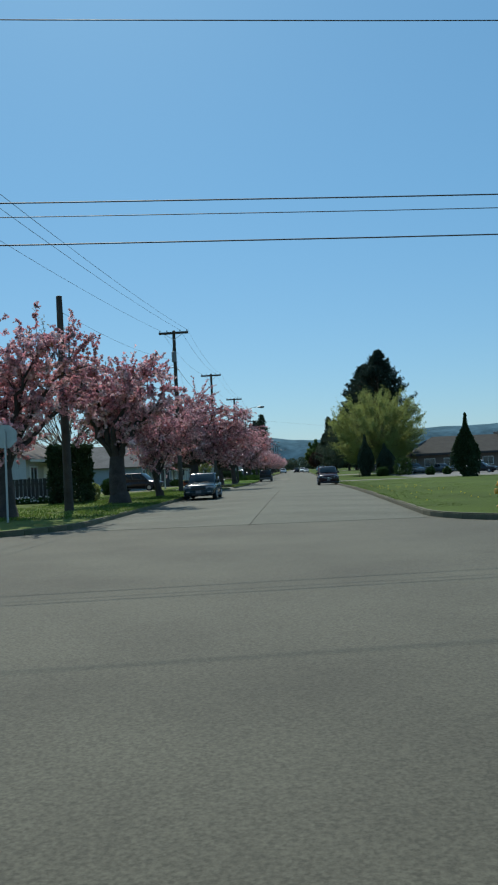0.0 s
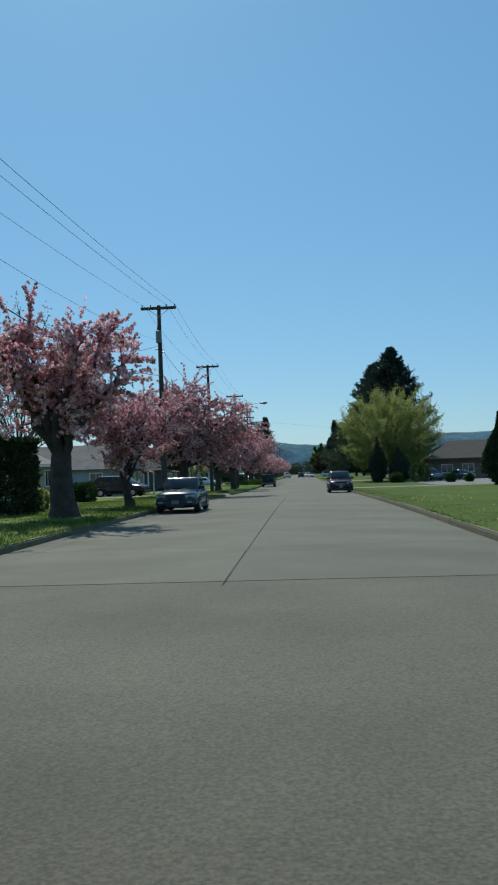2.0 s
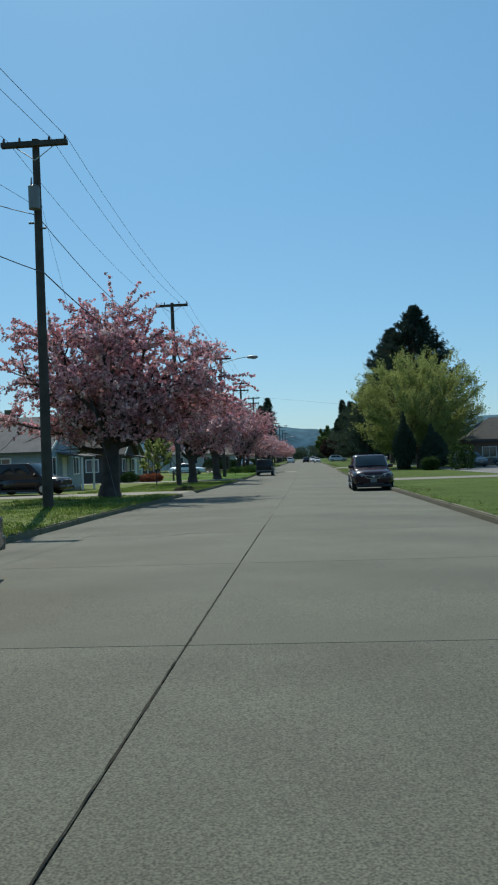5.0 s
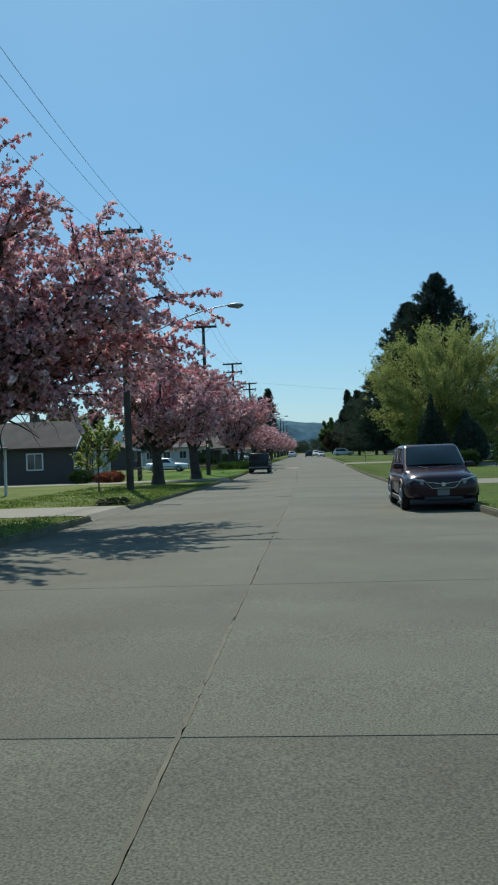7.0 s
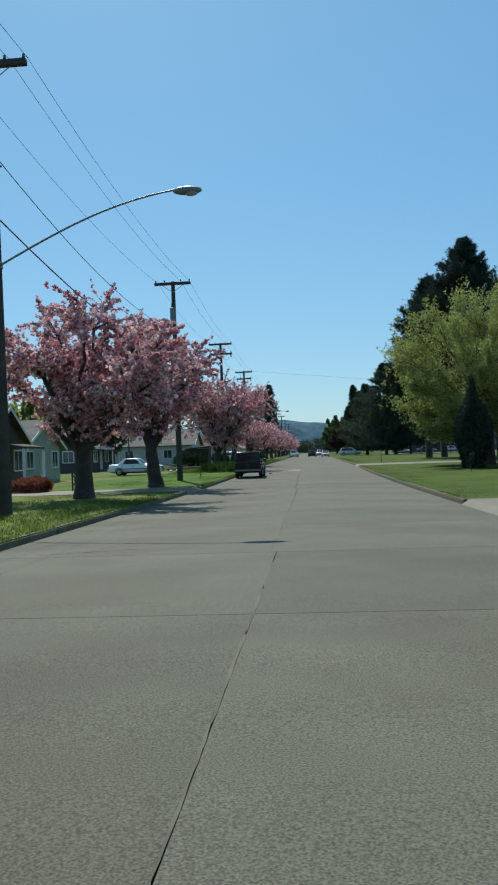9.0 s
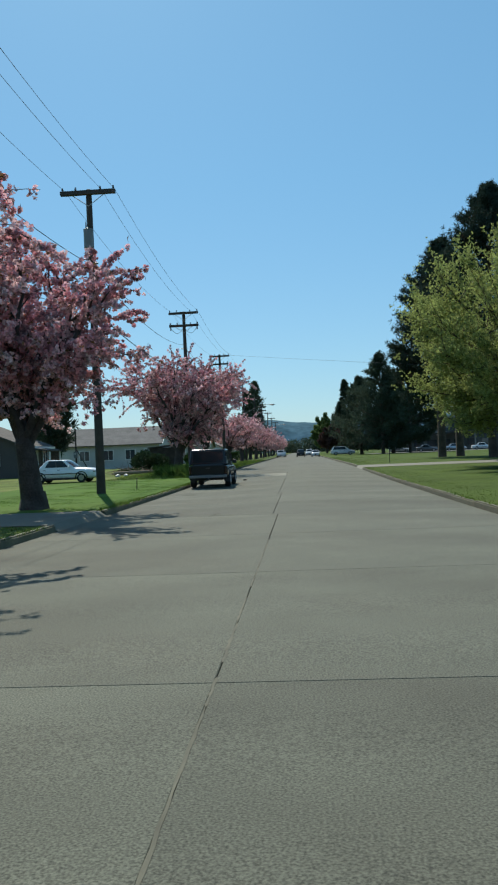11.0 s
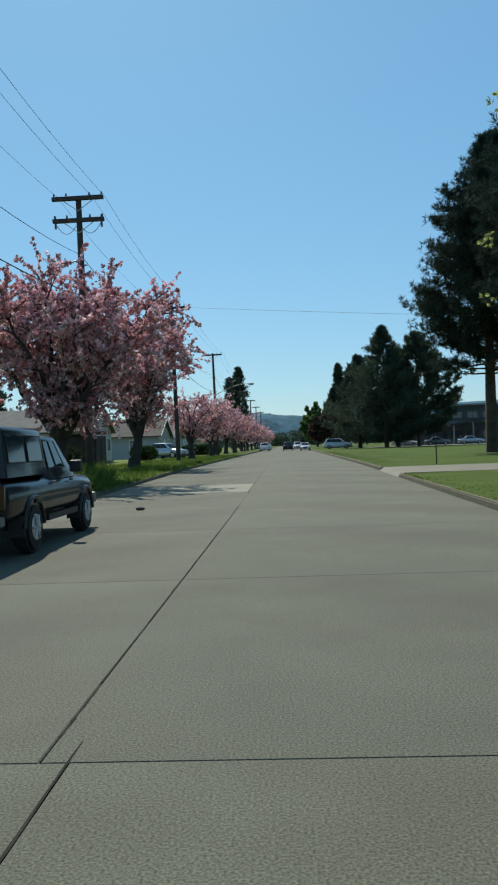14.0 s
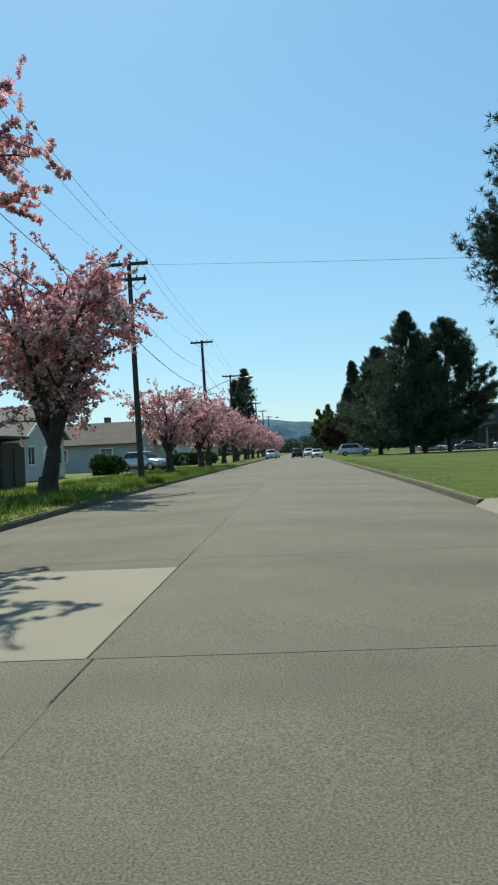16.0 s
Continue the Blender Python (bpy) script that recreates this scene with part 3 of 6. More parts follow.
def pine(seed, height, spread, bare, boughs, point=0.7, trunk=0.5, fat=0.3, tuft=0.42, needle_count=17):
    """A pine: boughs that sag and turn up at their ends, side twigs that end in round tufts of needles, gaps between."""
    rng = np.random.default_rng(seed)
    stem = grow(rng, (0, 0, -0.3), (0, 0, 1), height, 0.1, 0.012, 14)
    wood, at, ways = [(stem, trunk, 0.05)], [], []
    for i in range(boughs):
        f = (i + rng.uniform()) / boughs
        h = bare + (height - bare) * f
        shape = min(f / fat * 0.45 + 0.55, 1.0) * min(((1 - f) / (1 - fat)) ** point, 1.0)
        a = i * 2.4 + rng.uniform(-0.5, 0.5)
        ln = spread * shape * rng.uniform(0.76, 1.08) + 0.35
        root = stem[min(int(h / height * 14), 14)] * (1, 1, 0) + (0, 0, h)
        line = grow(rng, root, (math.cos(a), math.sin(a), -0.05 + 0.55 * f), ln, 0.07, 0.07, 6)
        wood.append((line, 0.035 + 0.06 * (1 - f), 0.014))
        out = (line[-1] - line[0]) / ln
        for j in range(5 + int(ln * 4.2)):
            q = rng.uniform(0.22, 1.0) ** 0.75 * 5.99
            p = line[int(q)] + (line[int(q) + 1] - line[int(q)]) * (q - int(q))
            d = out + rng.normal(size=3) * (0.7, 0.7, 0.35) + (0, 0, 0.35)
            twig = grow(rng, p, d, rng.uniform(0.25, 0.9) * min(0.35 * ln + 0.2, 1.5), 0.12, 0.1, 3)
            if j % 2 == 0:
                wood.append((twig, 0.018, 0.006))
            for e in (twig[-1], twig[-2], twig[1] + rng.normal(size=3) * 0.12):
                at.append(e + rng.normal(size=3) * 0.06)
                ways.append((twig[-1] - twig[-2]) / np.linalg.norm(twig[-1] - twig[-2]) * 0.7 + (0, 0, 0.3))
    return wood, needles(rng, np.array(at), tuft, needle_count, np.array(ways), 0.1)


def shrub_leaves(seed, sx, sy, sz, count, leaf, point=False, taper=0.75):
    rng = np.random.default_rng(seed)
    u = rng.normal(size=(count, 3))
    u /= np.linalg.norm(u, axis=1)[:, None]
    lump = 1 + 0.18 * np.sin(u[:, :1] * 5 + seed) + 0.15 * np.cos(u[:, 1:2] * 6 + seed * 2)
    p = u * rng.uniform(0.55, 1.0, (count, 1)) ** 0.5 * lump
    z = (p[:, 2] + 1) / 2
    w = np.clip((1 - z), 0.04, 1) ** taper * (0.75 + taper) if point else np.ones(count)
    at = np.stack([p[:, 0] * sx * w, p[:, 1] * sy * w, np.maximum(z, 0.02) * sz], 1)
    return sprays(rng, at, np.full(count, leaf), 4, u * 0.8 + (0, 0, 0.4))


def here(x, y, turn=0, up=0.0):
    return Matrix.Translation((x, y, lawn(y) + up)) @ Matrix.Rotation(radians(turn), 4, "Z")


wood_and_leaves("spreading_tree", here(13.9, 137), *broadleaf(31, 14.4, 8.2, 3.0, 84000, 0.15, trunk=0.45, limbs=130, leaves=3, dip=-0.28, limb=0.13), M_FIRBARK, M_LEAF, "wide leafy tree with fresh yellow-green spring leaves on the lawn")
wood_and_leaves("pine_tree", here(16.5, 161), *pine(32, 23.6, 7.2, 5.4, 210, point=0.98, trunk=0.42, fat=0.30), M_FIRBARK, M_NEEDLE, "tall dark green pine with a bare lower trunk")
wood_and_leaves("pine_tree", here(14.5, 175), *pine(33, 22.3, 6.0, 5.6, 190, point=0.9, trunk=0.45, fat=0.22), M_FIRBARK, M_NEEDLE, "dark green pine with a bare trunk beside a taller one")
wood_and_leaves("pine_tree", here(16.5, 175.6), *pine(35, 20.5, 4.2, 7.0, 90, point=0.8, trunk=0.45, fat=0.3), M_FIRBARK, M_NEEDLE, "slim dark pine with a thick bare trunk between two others")
wood_and_leaves("pine_tree", here(21.4, 251), *pine(34, 18.2, 7.2, 1.8, 105, point=0.8, trunk=0.35, fat=0.25, tuft=0.6, needle_count=18), M_FIRBARK, M_NEEDLE2, "broad dark pine with layered boughs at the lawn's end")
# the dark group farther along
for k, (x, y, h, w, p) in enumerate(((16.0, 250, 19.4, 9.6, 1.0), (12.4, 258, 15.6, 6.6, 0.9), (18.4, 254, 16.0, 6.4, 0.85), (13.2, 322, 20.5, 3.8, 0.8), (10.6, 300, 13.0, 4.6, 0.9))):
    wood_and_leaves("fir_tree", here(x, y), *conifer(40 + k, h, w, 0.8, 6400, 0.7, point=p, trunk=0.4, fat=0.12, blades=6, width=0.14, uneven=0.3, rise=0.3), M_FIRBARK, M_NEEDLE2, "dense dark green fir in a group at the lawn's end", group="dark firs beside the street")
wood_and_leaves("round_tree", here(9.0, 370), *broadleaf(51, 13.5, 5.5, 1.5, 30000, 0.5, limbs=50, limb=0.15), M_FIRBARK, M_GREEN, "distant round tree with light green leaves")
wood_and_leaves("copper_tree", here(7.6, 290), *broadleaf(52, 6.5, 3.6, 1.2, 6500, 0.55, trunk=0.2, limbs=26), M_FIRBARK, M_RUST, "low tree with dark copper-red leaves beside the street")
for k, (x, y, h) in enumerate(((-16.5, 393, 27), (-19.5, 398, 24), (-60, 279, 14.5), (-24.0, 166, 13.4))):
    wood_and_leaves("fir_tree", here(x, y), *conifer(60 + k, h, 4.6 if h > 14 else 1.7, 2.0, 2600, 1.1 if h > 14 else 0.7, point=0.55, trunk=0.5, fat=0.15, blades=6, width=0.2), M_FIRBARK, M_NEEDLE2, "tall narrow dark fir standing behind the houses")
wood_and_leaves("conical_conifer", here(17.4, 83), None, shrub_leaves(70, 1.25, 1.25, 5.6, 4800, 0.24, True, 0.85), None, M_SHRUB, "cone-shaped dark green conifer on the lawn", group="cone-shaped conifers")
for k, (x, y, w, h) in enumerate(((11.1, 129, 1.25, 5.8), (14.0, 127.5, 1.4, 4.3))):
    wood_and_leaves("conical_conifer", here(x, y), None, shrub_leaves(71 + k, w, w, h, 4200, 0.28, True, 0.5), None, M_NEEDLE2, "broad dark evergreen standing before the leafy tree", group="cone-shaped conifers")
for k, (x, y, w, h) in enumerate(((15.6, 119, 1.2, 2.5), (13.0, 122, 0.8, 1.3), (18.6, 113, 0.5, 1.0), (20.6, 112, 0.5, 0.9))):
    wood_and_leaves("shrub", here(x, y), None, shrub_leaves(80 + k, w, w, h, 700, 0.22), None, M_HEDGE, "small loose green shrub at the car park's edge", "shrub", "shrubs by the car park")

wood_and_leaves("budding_tree", here(-14.7, 53), *broadleaf(58, 12.5, 4.2, 2.4, 2600, 0.11, trunk=0.13, limbs=34), M_BARK, M_BUDS, "tall thin tree with bare twigs and pale opening buds")


def far_woods(seed, x0, x1, y0, y1, trees, height):
    """Crowns of a far wood run together: tufts of large leaves over many uneven domes."""
    rng = np.random.default_rng(seed)
    at = []
    for _ in range(trees):
        c = np.array((rng.uniform(x0, x1), rng.uniform(y0, y1), 0.0))
        h, w = height * rng.uniform(0.65, 1.12), rng.uniform(3.0, 5.5)
        u = rng.normal(size=(90, 3))
        u /= np.linalg.norm(u, axis=1)[:, None]
        at.append(c + u * rng.uniform(0.75, 1.0, (90, 1)) * (w, w, h / 2) + (0, 0, h / 2))
    at = np.concatenate(at)
    return sprays(rng, at, np.full(len(at), 1.5), 3)


tagged(new("far_woods", quick("far_woods", *far_woods(110, -90, 110, 620, 690, 110, 9.0), M_NEEDLE2)), "dark green woods closing the far end of the street", "woods", kind="stuff")
# gardens on the other side
def clipped_hedge(seed, w, d, h, count, leaf):
    """Leaves over the faces of an upright block with softened edges."""
    rng = np.random.default_rng(seed)
    u = rng.uniform(-1, 1, (count, 3))
    face = rng.integers(0, 5, count)
    axis = np.where(face < 2, 0, np.where(face < 4, 1, 2))
    u[np.arange(count), axis] = np.where(face == 4, 1.0, np.where(face % 2 == 0, 1.0, -1.0)) * rng.uniform(0.86, 1.02, count)
    at = u * (w / 2, d / 2, h / 2) + (0, 0, h / 2) + 0.06 * np.sin(u[:, ::-1] * 7)
    return sprays(rng, at, np.full(count, leaf), 4, u * 0.6 + (0, 0, 0.4))


wood_and_leaves("hedge", here(-11.7, 43.2), None, clipped_hedge(90, 1.7, 2.4, 2.95, 3000, 0.2), None, M_SHRUB, "tall dark block of clipped evergreen hedge", "hedge")
wood_and_leaves("hedge", here(-15.2, 36.0), None, clipped_hedge(91, 3.4, 1.4, 1.7, 3000, 0.2), None, M_SHRUB, "dark overgrown evergreen hedge near the corner", "hedge")
fe = thing("board_fence", here(-14.4, 44.6), "low dark weathered board fence beside a clipped hedge", "fence")
for k in range(17):
    part("board", box((0.20, 0.03, 1.5 + 0.02 * math.sin(k * 2.3)), (-1.9 + 0.225 * k, 0, 0.65), 0.006), M_POLE, fe)
for z in (0.35, 1.1):
    part("rail", box((3.9, 0.05, 0.09), (-0.1, 0.045, z), 0.006), M_POLE, fe)
for k in range(3):
    part("post", box((0.1, 0.1, 1.75), (-1.95 + 1.85 * k, 0.12, 0.6), 0.01), M_POLE, fe)
wood_and_leaves("shrub", here(-11.2, 45.4), None, shrub_leaves(92, 0.42, 0.42, 0.95, 500, 0.14), None, M_LEAF, "yellow-green shrub beside the lawn", "shrub")
wood_and_leaves("shrub", here(-13.6, 61.5), None, shrub_leaves(93, 0.8, 0.8, 1.2, 900, 0.18), None, M_HEDGE, "rounded green shrub in a front garden", "shrub")
wood_and_leaves("shrub", here(-14.2, 110.6), None, shrub_leaves(94, 1.0, 0.9, 0.7, 900, 0.16), None, M_RED, "low shrub with orange-red spring leaves", "shrub")
wood_and_leaves("sapling", here(-10.6, 93.6), *broadleaf(95, 3.6, 1.3, 1.0, 480, 0.13, trunk=0.04), M_BARK, M_LEAF, "thin young tree with sparse new green leaves")
wood_and_leaves("shrub", here(-16.2, 110.0), None, shrub_leaves(96, 0.8, 0.8, 0.9, 600, 0.16), None, M_HEDGE, "loose green shrub before the dark house", "shrub")
wood_and_leaves("shrub", here(-15.0, 166), None, shrub_leaves(97, 1.6, 2.0, 1.6, 1500, 0.25), None, M_SHRUB, "dark shrub beside a garden shed", "shrub")
wood_and_leaves("shrub", here(-14.5, 196), None, shrub_leaves(98, 1.2, 1.2, 1.4, 800, 0.25), None, M_HEDGE, "small green shrub in front of a grey house", "shrub")
wood_and_leaves("hedge", here(-12.5, 232), None, shrub_leaves(99, 2.8, 1.0, 1.5, 1500, 0.25), None, M_HEDGE, "low clipped green hedge along a front garden", "hedge")
wood_and_leaves("round_tree", here(-36, 170), *broadleaf(100, 9, 4.5, 2.0, 4000, 0.6), M_FIRBARK, M_LEAF, "light green tree behind the houses")


def tussock(seed, w, h, count):
    """Upright arching blades that rise from one patch of ground, with a few broad leaves low down."""
    rng = np.random.default_rng(seed)
    a, r = rng.uniform(0, 2 * np.pi, count), np.sqrt(rng.random(count)) * w
    at = np.stack([np.cos(a) * r, np.sin(a) * r, 0 * a - 0.03], 1)
    ways = at / w * (0.9, 0.9, 0) + (0, 0, 1.7)
    va, ta = needles(rng, at, h, 3, ways, 0.045)
    low = at[::3] + (0, 0, 0.25 * h)
    vb, tb = sprays(rng, low, np.full(len(low), 0.3 * h), 3, ways[::3] * 0.6)
    return np.concatenate([va, vb]), np.concatenate([ta, tb + len(va)])


# weeds and tussocks in the unmown verge
wr = random.Random(8)
for k in range(11):
    wy = wr.uniform(142, 205)
    near = wr.random() < 0.5
    wx = LX - (wr.uniform(0.35, 0.8) if near else wr.uniform(1.0, 5.5))
    w = wr.uniform(0.18, 0.38)
    wood_and_leaves("weed", here(wx, wy), None, tussock(300 + k, w, w * wr.uniform(1.1, 1.7), 160), None, M_WEED, "leafy green weeds growing out of long grass", "weed", "weeds in the verge")
for wx, wy, w in ((-8.3, 151.2, 0.5), (-9.3, 152.1, 0.45), (-6.75, 139.6, 0.55), (-6.6, 140.9, 0.5), (-7.3, 141.6, 0.62), (-6.55, 142.4, 0.45), (-6.9, 143.6, 0.48), (-7.9, 143.9, 0.6), (-7.0, 145.2, 0.4), (-8.4, 141.0, 0.55), (-9.3, 142.8, 0.6)):
    wood_and_leaves("weed", here(wx, wy), None, tussock(340 + int(wy * 10), w, w * 1.45, 420), None, M_WEED, "dark tall weeds at the foot of a pole" if wy > 150 else "dense dark green weeds leaning over the kerb", "weed", "weeds in the verge")


# tall grass and lawn blades along the verges
def blades(seed, count, x0, x1, y0, y1, lo, hi, gaps=()):
    rng = np.random.default_rng(seed)
    x, y = rng.uniform(x0, x1, count), rng.uniform(y0, y1, count)
    keep = np.ones(count, bool)
    for a, b in gaps:
        keep &= (y < a) | (y > b)
    x, y = x[keep], y[keep]
    n = len(x)
    patch = 0.65 + 0.5 * np.sin(x * 1.7 + np.sin(y * 0.9) * 2) * np.cos(y * 1.3 + x)
    h = rng.uniform(lo, hi, n) * np.clip(patch, 0.35, 1.3)
    z = np.array([gz(v) for v in y]) + 0.135
    root = np.stack([x, y, z], 1)
    lean = rng.normal(size=(n, 3)) * (0.35, 0.35, 0) * h[:, None]
    a = rng.uniform(0, np.pi, n)
    w = np.stack([np.cos(a), np.sin(a), 0 * a], 1) * (0.012 + 0.05 * h)[:, None]
    v = np.stack([root - w, root + w, root + lean + np.stack([0 * h, 0 * h, h], 1)], 1).reshape(-1, 3)
    return v, np.arange(3 * n).reshape(-1, 3)


def grass(seed, count, *rest, label="", gaps=(), mat=M_BLADE):
    tagged(new("grass", quick("grass", *blades(seed, count, *rest, gaps), mat)), label, "grass", kind="stuff")


grass(1, 52000, -12.5, LX - 0.22, 26, 100, 0.05, 0.14, label="green lawn grass on the verge", gaps=((74.4, 79.0),))
grass(2, 6000, -12.5, LX - 0.22, 100, 111, 0.03, 0.08, label="green lawn grass on the verge", gaps=((106.4, 111.0),))
grass(8, 30000, -12.5, LX - 0.22, 111.1, 138.6, 0.025, 0.055, label="short dense grass of the mown front lawn", mat=M_TURFBLADE)
grass(3, 50000, -12.5, LX - 0.1, 138.5, 215, 0.06, 0.24, label="long unmown grass on the verge")
grass(4, 50000, RX + 0.2, 10.5, 24, 145.6, 0.012, 0.032, label="short mown grass beside the kerb", mat=M_MOWN, gaps=((88.2, 94.2),))
grass(5, 25000, RX + 0.2, 10.5, 152, 215, 0.012, 0.032, label="short mown grass beside the kerb", mat=M_MOWN)
grass(6, 16000, LX - 0.24, LX - 0.0, 26, 215, 0.05, 0.13, label="grass hanging over the kerb", gaps=((74.0, 79.4), (106, 111.4)))
grass(7, 5000, RX + 0.04, RX + 0.2, 24, 145.6, 0.03, 0.08, label="grass hanging over the kerb", gaps=((87.9, 94.5),))
rng = np.random.default_rng(9)
dots = np.stack([4.75 + 2.6 * rng.random(46) ** 1.6, 27 + 26 * rng.random(46) ** 0.8, np.zeros(46)], 1)
dots[:, 2] = [lawn(v) + 0.07 for v in dots[:, 1]]
tagged(new("dandelions", quick("dandelions", *clumps(rng, dots, np.full(46, 0.024)), M_FLOWER)), "yellow dandelion flowers scattered in the lawn", "flowers", kind="stuff")


blooms = np.stack([rng.uniform(-16.4, -12.9, 90), rng.uniform(43.6, 44.2, 90), rng.uniform(0.12, 0.42, 90) + lawn(44)], 1)
tagged(new("garden_flowers", quick("garden_flowers", *clumps(rng, blooms, np.full(90, 0.05)), M_WHITE)), "small white garden flowers along the foot of a fence", "flowers", kind="stuff")
blooms[:, 2] -= 0.1
tagged(new("flower_leaves", quick("flower_leaves", *sprays(rng, np.repeat(blooms, 2, 0) - (0, 0, 0.1), np.full(180, 0.22), 4, np.tile((0.0, 0.0, 0.8), (180, 1))), M_HEDGE)), "low green leaves of a flower bed by a fence", "plants", kind="stuff")


# ---- poles, wires and signs ----
def wire_mesh(name, a, b, sag, r=0.014, n=14, mat=M_WIRE):
    a, b = np.array(a, float), np.array(b, float)
    f = np.linspace(0, 1, n)[:, None]
    p = a + (b - a) * f
    p[:, 2] -= sag * 4 * (f * (1 - f))[:, 0]
    return quick(name, *tubes([(p, r, r)], 4), mat)


def wire(a, b, sag, r=0.014, label="thin dark overhead wire sagging between utility poles", group="overhead wires", mat=M_WIRE):
    tagged(new("overhead_wire", wire_mesh("overhead_wire", a, b, sag, r, mat=mat)), label, "wire", group)


def utility_pole(x, y, height, arms, tank=False, lean=0.0, label="tall dark wooden utility pole with a crossarm"):
    p = thing("utility_pole", here(x, y) @ Matrix.Rotation(radians(lean), 4, "Y"), label, "utility pole", "utility poles along the street")
    put("shaft", quick("shaft", *tubes([(np.array([(0, 0, -0.4), (0, 0, height * 0.5), (0, 0, height)]), 0.19, 0.12)], 12), M_POLE), p)
    part("cap", rod((0, 0, height), (0, 0, height + 0.03), 0.125, 0.06, 12), M_POLE, p)
    for drop, half in arms:
        z = height - drop
        arm = part("crossarm", box((2 * half, 0.2, 0.17), (0, -0.16, z), 0.014), M_POLE, p)
        for s in (-1, 1):
            part("brace", rod((s * 0.62 * half, -0.13, z - 0.05), (0, -0.12, z - 0.55), 0.018, sides=6), M_STEEL, p)
        for s in (-0.93, -0.45, 0.45, 0.93):
            pin = rod((s * half, 0, z + 0.06), (s * half, 0, z + 0.14), 0.015, sides=6)
            rod((s * half, 0, z + 0.14), (s * half, 0, z + 0.25), 0.05, 0.03, 8, bm=pin)
            bmesh.ops.translate(pin, verts=pin.verts, vec=(0, -0.14, 0))
            part("insulator", pin, M_INSUL, p)
    if len(arms) > 1:
        low = height - arms[1][0]
        for s in (-1, 1):
            half = arms[1][1]
            loop = [(s * half * (0.9 - 0.82 * f), -0.17, low - 0.12 - 0.42 * math.sin(math.pi * f) - 0.12 * f) for f in [k / 10 for k in range(11)]]
            put("jumper_wire", quick("jumper_wire", *tubes([(np.array(loop), 0.014, 0.014)], 5), M_WIRE), p)
            part("hanging_insulator", rod((s * half * 0.9, -0.16, low - 0.34), (s * half * 0.9, -0.16, low + 0.22), 0.055, 0.04, 8), M_INSUL, p)
            part("hanging_insulator", rod((s * half * 0.45, -0.16, low - 0.08), (s * half * 0.45, -0.16, low + 0.24), 0.05, 0.035, 8), M_INSUL, p)
    if tank:
        t = rod((0, -0.36, height - 2.5), (0, -0.36, height - 1.75), 0.19, sides=14)
        rod((0, -0.36, height - 1.75), (0, -0.36, height - 1.68), 0.2, 0.09, 14, bm=t)
        can = part("transformer", t, M_TANK, p, "grey cylindrical transformer")
        part("bushing", rod((-0.08, -0.36, height - 1.7), (-0.08, -0.36, height - 1.42), 0.035, 0.02, 8), M_INSUL, can)
        part("bracket", box((0.12, 0.25, 0.5), (0, -0.16, height - 2.1), 0.01), M_STEEL, p)
    for k, s in enumerate((-1, 1)):
        part("side_insulator", rod((s * 0.12, -0.1, height - 2.9 - 0.2 * k), (s * 0.3, -0.12, height - 2.9 - 0.2 * k), 0.035, sides=8), M_INSUL, p)
    return p


POLES = ((-8.8, 32.5, 8.75, (), False, -0.6), (-8.7, 63.3, 12.66, ((0.2, 1.15),), True, -0.3), (-8.97, 93.4, 13.0, ((0.2, 1.15),), False, -0.4),
         (-8.62, 122.0, 12.66, ((0.15, 1.15),), True, -0.2), (-8.88, 151.9, 12.55, ((0.12, 1.15), (1.1, 1.15)), False, -0.5),
         (-8.9, 181.2, 12.6, ((0.2, 1.15), (1.1, 1.0)), False, -0.8), (-8.6, 214, 12.4, ((0.2, 1.1),), False, -0.9), (-8.8, 246, 12.0, ((0.2, 1.1),), False, 0.2),
         (-8.8, 278, 12.0, ((0.2, 1.1), (1.0, 1.0)), False, 0.0), (-8.8, 310, 12.0, ((0.2, 1.1),), False, 0.3), (-8.8, 345, 12.0, ((0.2, 1.1),), False, -0.3), (-8.8, 382, 12.0, ((0.2, 1.1),), False, 0.0))
for row in POLES:
    utility_pole(*row)
utility_pole(-9.5, -31, 9.1, ((0.2, 1.15),))
for (xa, ya, ha, *_), (xb, yb, hb, *_) in zip(POLES, POLES[1:]):
    za, zb = lawn(ya) + ha, lawn(yb) + hb
    first = ya < 40
    da, db = (0.5 if 115 < y < 130 else 0.0 for y in (ya, yb))
    for off in (-1.05, 0.5, 1.05):
        if first:
            wire((-9.5 + off, -31, 9.15), (xb + off, yb, zb), 1.06, 0.0095, mat=M_LINE)
        else:
            wire((xa + off, ya, za), (xb + off, yb, zb), 0.55, 0.0078, mat=M_LINE)
    if first:
        wire((xa - 0.1, ya, za - 0.6), (xb - 0.1, yb, zb - 2.3), 0.35, 0.0085, mat=M_LINE)
    wire((xa - 0.1, ya, za - 2.6 - da), (xb - 0.1, yb, zb - 2.6 - db), 0.8, 0.014)
    wire((xa + 0.1, ya, za - 4.6 - da if not first else za - 2.0), (xb + 0.1, yb, zb - 4.6 - db), 0.6, 0.022, "thick black telephone cable sagging between utility poles")
# wires across the intersection
for z0, z1, r in ((10.95, 10.95, 0.012), (7.20, 7.27, 0.014), (6.92, 6.98, 0.009), (6.36, 6.42, 0.014)):
    wire((-46, 9.7, z0 + 0.6), (44, 22.9, z1 + 0.6), 0.6, r, "black power line crossing high above the intersection", "wires over the intersection")
utility_pole(-46, 9.7, 11.6, ((0.3, 1.1),))
utility_pole(44, 22.9, 11.6, ((0.3, 1.1),))
utility_pole(21.5, 168, 8.4, ((0.3, 1.1),))
wire((-9.0, 183, lawn(183) + 12.8), (21.5, 168, 8.3), 0.1, 0.010, "thin wire crossing high over the street", mat=M_LINE)
